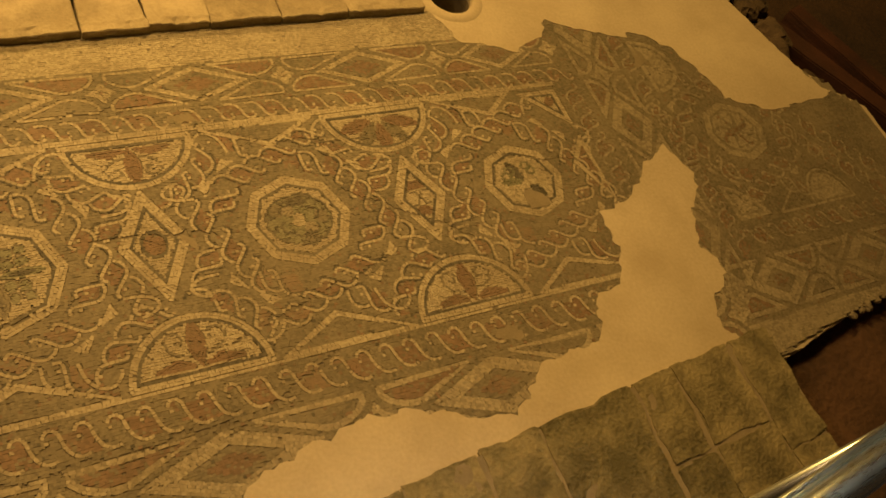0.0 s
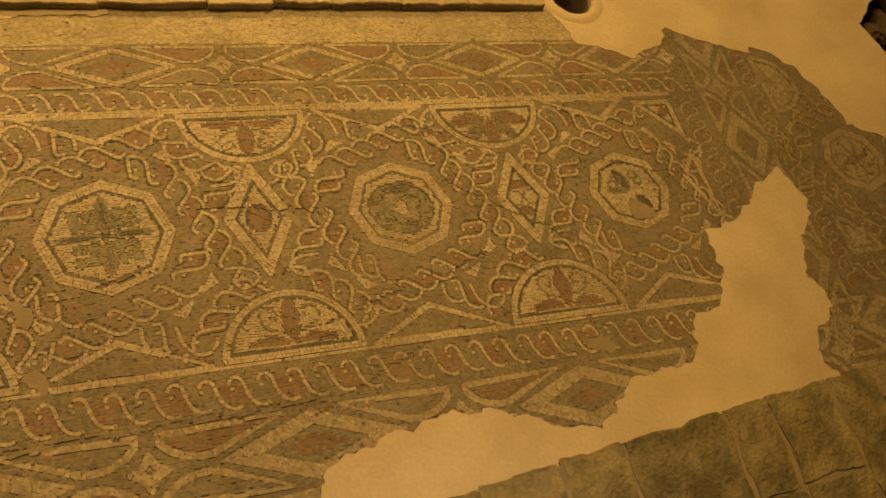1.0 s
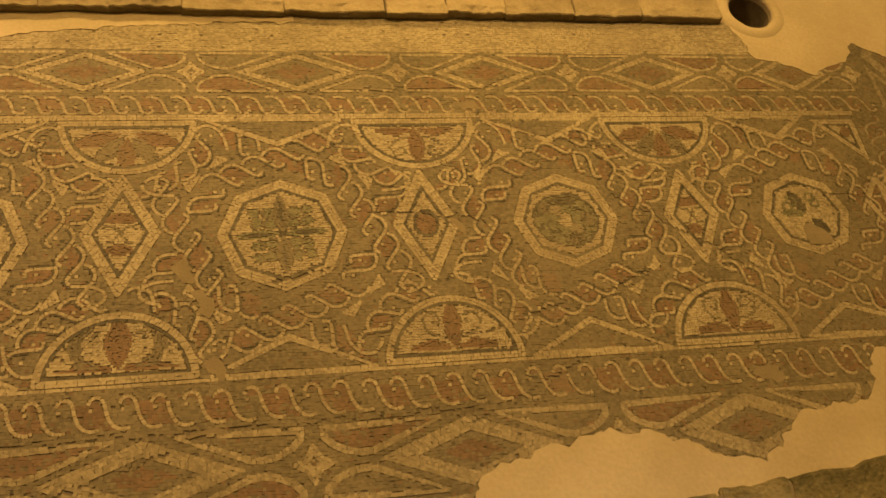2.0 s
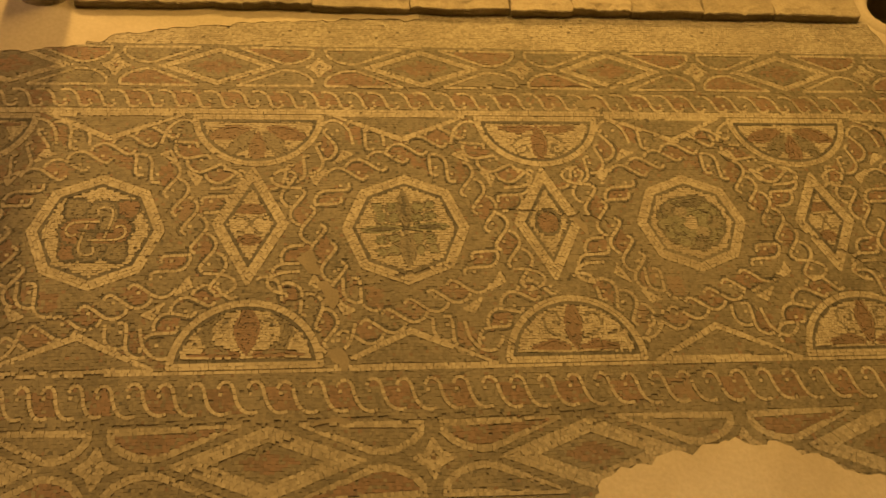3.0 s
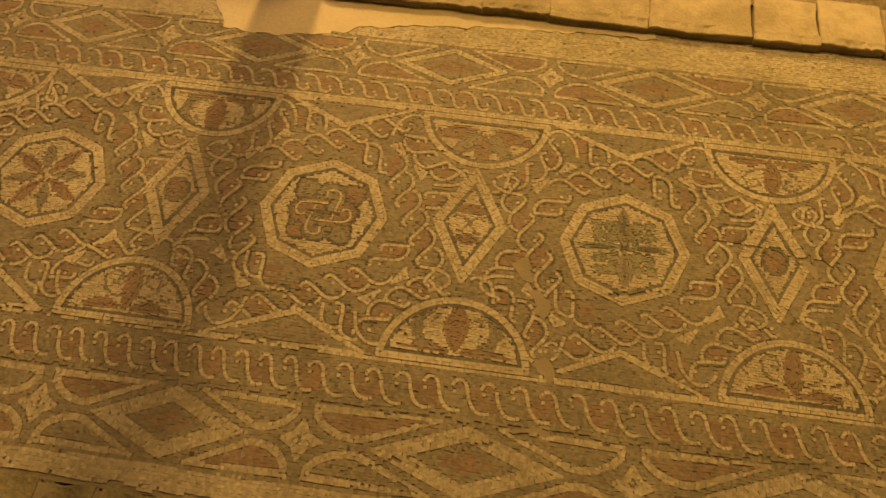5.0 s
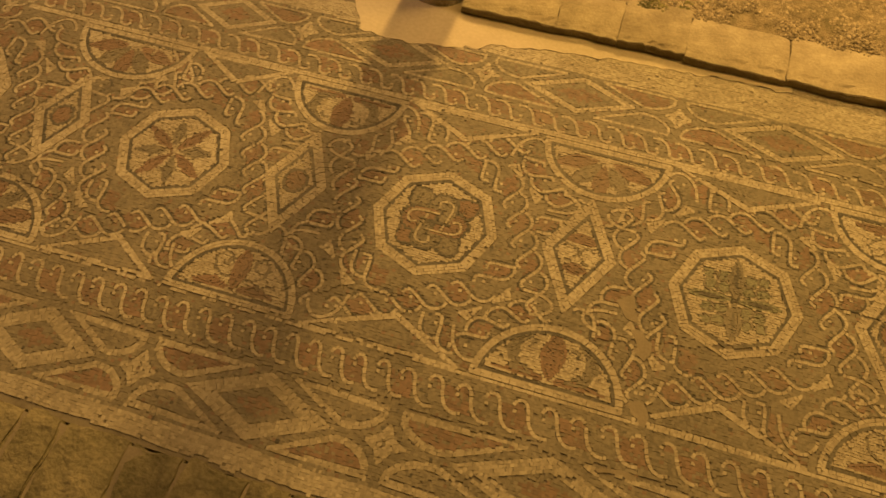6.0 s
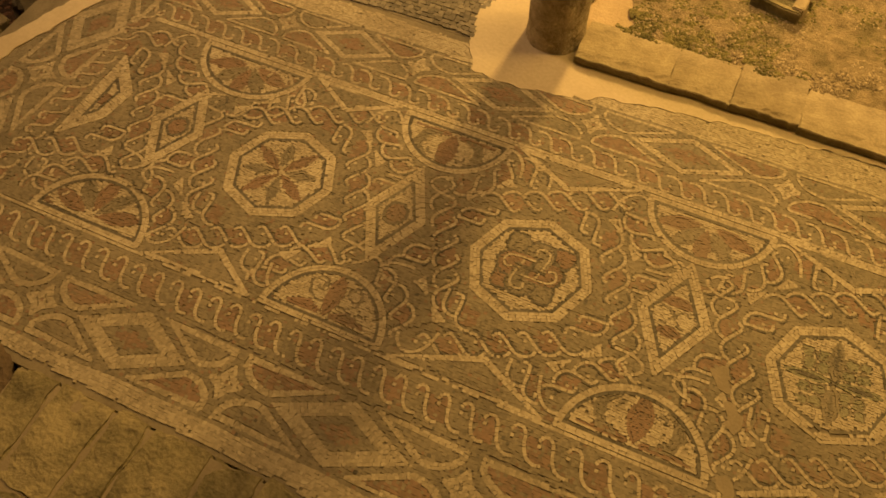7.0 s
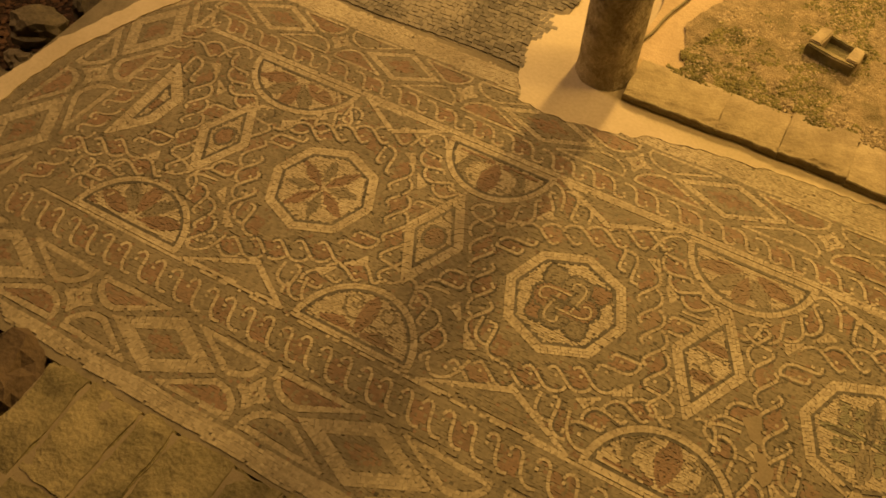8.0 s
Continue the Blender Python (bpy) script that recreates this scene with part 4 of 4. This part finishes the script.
def scatter(name, mat, count, size, tall, accept, label, category, seed, area=(-1.12, 0.5, 1.19, 2.5), height=court_height):
    """Many small uneven lumps joined in one mesh."""
    r = np.random.RandomState(seed)
    base = bmesh.new()
    bmesh.ops.create_icosphere(base, subdivisions=1, radius=1)
    bv = np.array([v.co[:] for v in base.verts])
    bf = np.array([[v.index for v in f.verts] for f in base.faces])
    base.free()
    verts, faces = [], []
    for _ in range(count):
        x, y = r.uniform(area[0], area[1]), r.uniform(area[2], area[3])
        if not accept(x, y):
            continue
        s = size * r.uniform(0.4, 1.6)
        a = r.uniform(0, 6.3)
        p = bv * (1 + r.uniform(-0.25, 0.25, (len(bv), 1))) * np.array([s, s * r.uniform(0.6, 1), s * tall])
        q = np.c_[p[:, 0] * math.cos(a) - p[:, 1] * math.sin(a), p[:, 0] * math.sin(a) + p[:, 1] * math.cos(a), p[:, 2]]
        z = height(x, y)
        faces.append(bf + len(verts) * len(bv))
        verts.append(q + (x, y, z))
    me = bpy.data.meshes.new(name)
    me.from_pydata(np.concatenate(verts).tolist(), [], np.concatenate(faces).tolist())
    me.materials.append(mat)
    return tagged(new(name, me), label, category, kind="stuff")


def mossy(x, y):
    return x > -1.06 + 0.05 * math.sin(y * 9) and noise.noise(Vector((x * 2.6, y * 2.6, 3))) + 0.5 * noise.noise(Vector((x * 9, y * 9, 1))) > 0.02


scatter("moss", MOSS, 42000, 0.0072, 0.55, mossy, "patches of dry olive moss on the court", "moss", 2)
scatter("gravel", GRAVEL, 26000, 0.0058, 0.65, lambda x, y: x > -1.05 and noise.noise(Vector((x * 5, y * 5, 7))) > -0.12, "loose pale pebbles on the court ground", "gravel", 3)

LITTER = surface("brown_leaf_litter", (0.030, 0.016, 0.009), (0.125, 0.066, 0.036), 6, 60, 0.6, 0.95, 0.006, 0.7)
scatter("leaf_litter", LITTER, 9000, 0.014, 0.35, lambda x, y: True, "dry brown leaf litter and crumbs in the pit", "leaf litter", 5, (-4.9, -3.35, -0.9, 1.9), pit_height)

# a thin pipe along the edge of the court
pipe = bpy.data.curves.new("ground_pipe", "CURVE")
pipe.dimensions, pipe.bevel_depth = "3D", 0.006
line = pipe.splines.new("POLY")
line.points.add(11)
for k in range(12):
    line.points[k].co = (-1.255 + 0.012 * k + 0.006 * math.sin(k * 1.3), 1.30 + 0.06 * k, 0.036, 1)
pipe.materials.append(SLAB)
tagged(new("ground_pipe", pipe), "thin dusty pipe lying on the sandy ground", "pipe")

# stone trough in the court
trough = tagged(new("stone_trough"), "small broken stone trough lying on the court ground", "trough")
for name, box in (("front_wall", (-0.155, 0.155, -0.115, -0.075, 0, 0.085)), ("back_wall", (-0.155, 0.155, 0.085, 0.115, 0, 0.06)), ("floor_slab", (-0.15, 0.15, -0.08, 0.09, 0, 0.02)),
                  ("end_wall", (-0.155, -0.085, -0.08, 0.09, 0.0, 0.10)), ("end_wall", (0.085, 0.155, -0.08, 0.05, 0.0, 0.10))):
    part(name, slab(bmesh.new(), *box, 0.008, 0.014, 4, len(name)), LIMESTONE if name == "end_wall" else SLAB, trough)
trough.matrix_basis = pose(-0.535, 1.625, 0.028, 0, 0, -12) @ Matrix.Diagonal((0.68, 0.68, 0.68, 1))

# ---- small-stone pavement beyond the border ----
pave = tagged(new("cobble_pavement"), "dark pavement of small rough stone cubes", "pavement", kind="structure")
rows, y = [], 0.945
while y < 2.2:
    x = -3.0 + rng.uniform(0, 0.03)
    while x < -1.5:
        w = rng.uniform(0.018, 0.034)
        edge = -1.66 - 0.03 * math.sin(y * 25) + 0.10 * max(0, y - 1.15)
        if x < edge and x > -2.75 + 0.2 * (y - 0.95):
            rows.append((x + w / 2, y + 0.012 * math.sin(x * 6) + rng.uniform(-0.003, 0.003), rng.normal(0, 0.12), w / 2 - 0.0012, 0.0098, 1, 0))
        x += w
    y += 0.0215
rows = np.array(rows).T
keep_tones, TONES = TONES, [COBBLE, COBBLE]
me = tessera_mesh("cobbles", rows)
TONES = keep_tones
ob = new("cobbles", me)
ob.parent, ob.location.z = pave, 0.003
tagged(ob, "uneven dark grey stone cubes", kind="stuff")
bm = slab(bmesh.new(), -2.85, -1.6, 0.93, 2.25, -0.05, -0.002, 0.0)
part("bedding", bm, MORTAR, pave)

# ---- slabs along the near edge ----


def slab_row(name, x0, x1, widths, y_near, top_at, label, seed):
    """Flat masonry along the near edge of the floor: one stone after the other."""
    run = tagged(new(name), label, "stone wall", kind="structure")
    part("joint_mortar", plate(np.array([(x0 + 0.01, top_at(x0) - 0.6), (x1 - 0.01, top_at(x1) - 0.6), (x1 - 0.01, top_at(x1) - 0.012), (x0 + 0.01, top_at(x0) - 0.012)]), -0.44, 0.0165), REPAIR, run)
    r = np.random.RandomState(seed)
    x = x0
    i = 0
    while x < x1 - 0.02:
        w = min(widths[i % len(widths)], x1 - x)
        y = top_at(x + w / 2)
        for d0, d1 in ((0.0, 0.33), (0.33, 0.62)) if i % 3 else ((0.0, 0.46), (0.46, 0.62)):
            bm = slab(bmesh.new(), x + 0.002, x + w - 0.0025, y - d1 + 0.002, y - d0 - (0.002 if d0 else 0), -0.45, 0.022 + r.uniform(-0.002, 0.002), 0.007, 0.017, 16, seed + i + d0)
            slope = (top_at(x + w) - top_at(x)) / w
            for v in bm.verts:
                v.co.y += slope * (v.co.x - x - w / 2)
            part("stone", bm, SLAB, run)
        x += w
        i += 1
    return run


slab_row("wall_east", 0.62, 2.66, (0.36, 0.30, 0.24, 0.42, 0.20, 0.30), -1.6, lambda x: -1.02 + 0.085 * (x - 0.9) , "grey-brown worn stone slabs along the edge of the floor", 1)
slab_row("wall_west", -2.30, -0.55, (0.16, 0.20, 0.13, 0.22), -1.6, lambda x: -1.0 + 0.0 * x, "dusty brown stone slabs along the edge of the floor", 7)


def boulder(x, y, z, size, seed, mat, label, flat=0.6):
    ob = part("rubble_stone", rock(size, seed, flat), mat)
    ob.matrix_basis = pose(x, y, z, 0, 0, seed * 47)
    return tagged(ob, label, "stone")


boulder(-2.40, -1.10, -0.045, 0.165, 3, FIELD_STONE, "rough brown rubble stone in the pit")
for i in range(16):
    boulder(-3.52 - 0.12 * rng.uniform(0, 2), -0.6 + i * 0.14 + rng.uniform(-0.05, 0.05), -0.28 + rng.uniform(-0.04, 0.14), rng.uniform(0.07, 0.14), i + 10, RUBBLE, "dark rubble stone beside the floor's end")
boulder(-3.36, -0.33, 0.0, 0.10, 41, RUBBLE, "mossy rubble stone standing at the floor's end", 0.9)
for i in range(9):
    boulder(3.95 + 0.3 * rng.uniform(0, 1), 0.25 + i * 0.14, -0.22 + rng.uniform(-0.05, 0.1), rng.uniform(0.07, 0.13), i + 60, FIELD_STONE, "dark rubble stone below the plaster edge")

for i in range(7):
    boulder(3.16 + i * 0.06 + rng.uniform(-0.01, 0.01), -0.935 + i * 0.0115, -0.012, rng.uniform(0.018, 0.03), i + 80, REPAIR, "crumbling lump of mortar on the edge of the floor", 0.7)

beam_wood = surface("dark_red_wood", (0.025, 0.009, 0.005), (0.07, 0.024, 0.013), 4, 60, 0.6, 0.7, 0.006)
for (a, b, c) in ((4.42, 0.75, -62), (4.85, 0.35, -70)):
    ob = part("wooden_beam", slab(bmesh.new(), -0.75, 0.75, -0.07, 0.07, -0.06, 0.06, 0.008, 0.01, 6, a), beam_wood)
    ob.matrix_basis = pose(a, b, -0.33, 0, 0, c)
    tagged(ob, "dark reddish wooden beam lying in the pit", "beam", group="beams in the pit")

# ---- steel handrail of the visitors' walkway ----
rail = tagged(new("handrail"), "brushed steel tube handrail of the visitors' walkway", "handrail")


def tube(a, b, r):
    bm = bmesh.new()
    a, b = Vector(a), Vector(b)
    m = Matrix.Translation((a + b) / 2) @ (b - a).to_track_quat("Z", "Y").to_matrix().to_4x4()
    bmesh.ops.create_cone(bm, cap_ends=True, segments=32, radius1=r, radius2=r, depth=(b - a).length, matrix=m)
    return bm


RAIL_Z = 1.75


def rail_y(x):
    return -1.608 + 0.14 * (x - 0.6)


part("tube", tube((-0.2, rail_y(-0.2), RAIL_Z), (1.9, rail_y(1.9), RAIL_Z), 0.022), STEEL, rail, smooth=True)
part("edge_bar", tube((-0.2, rail_y(-0.2) + 0.028, RAIL_Z - 0.003), (1.9, rail_y(1.9) + 0.028, RAIL_Z - 0.003), 0.006), STEEL, rail, "thin steel bar along the tube", smooth=True)
for x in (-0.15, 1.25):
    part("post", tube((x, rail_y(x) - 0.002, -0.45), (x, rail_y(x) - 0.002, RAIL_Z - 0.015), 0.018), STEEL, rail, smooth=True)

# ---- hall that closes the place ----
for name, box in (("wall_north", (-7.6, 7.6, 7.4, 7.6, -0.6, 5.2)), ("wall_south", (-7.6, 7.6, -7.6, -7.4, -0.6, 5.2)), ("wall_left", (-7.6, -7.4, -7.4, 7.4, -0.6, 5.2)), ("wall_right", (7.4, 7.6, -7.4, 7.4, -0.6, 5.2)), ("ceiling", (-7.6, 7.6, -7.6, 7.6, 5.2, 5.3))):
    tagged(part(name, slab(bmesh.new(), *box, 0.0), WALL), "plain dim wall of the shelter hall" if name != "ceiling" else "plain dim roof of the shelter hall", "wall" if name != "ceiling" else "ceiling", kind="structure")
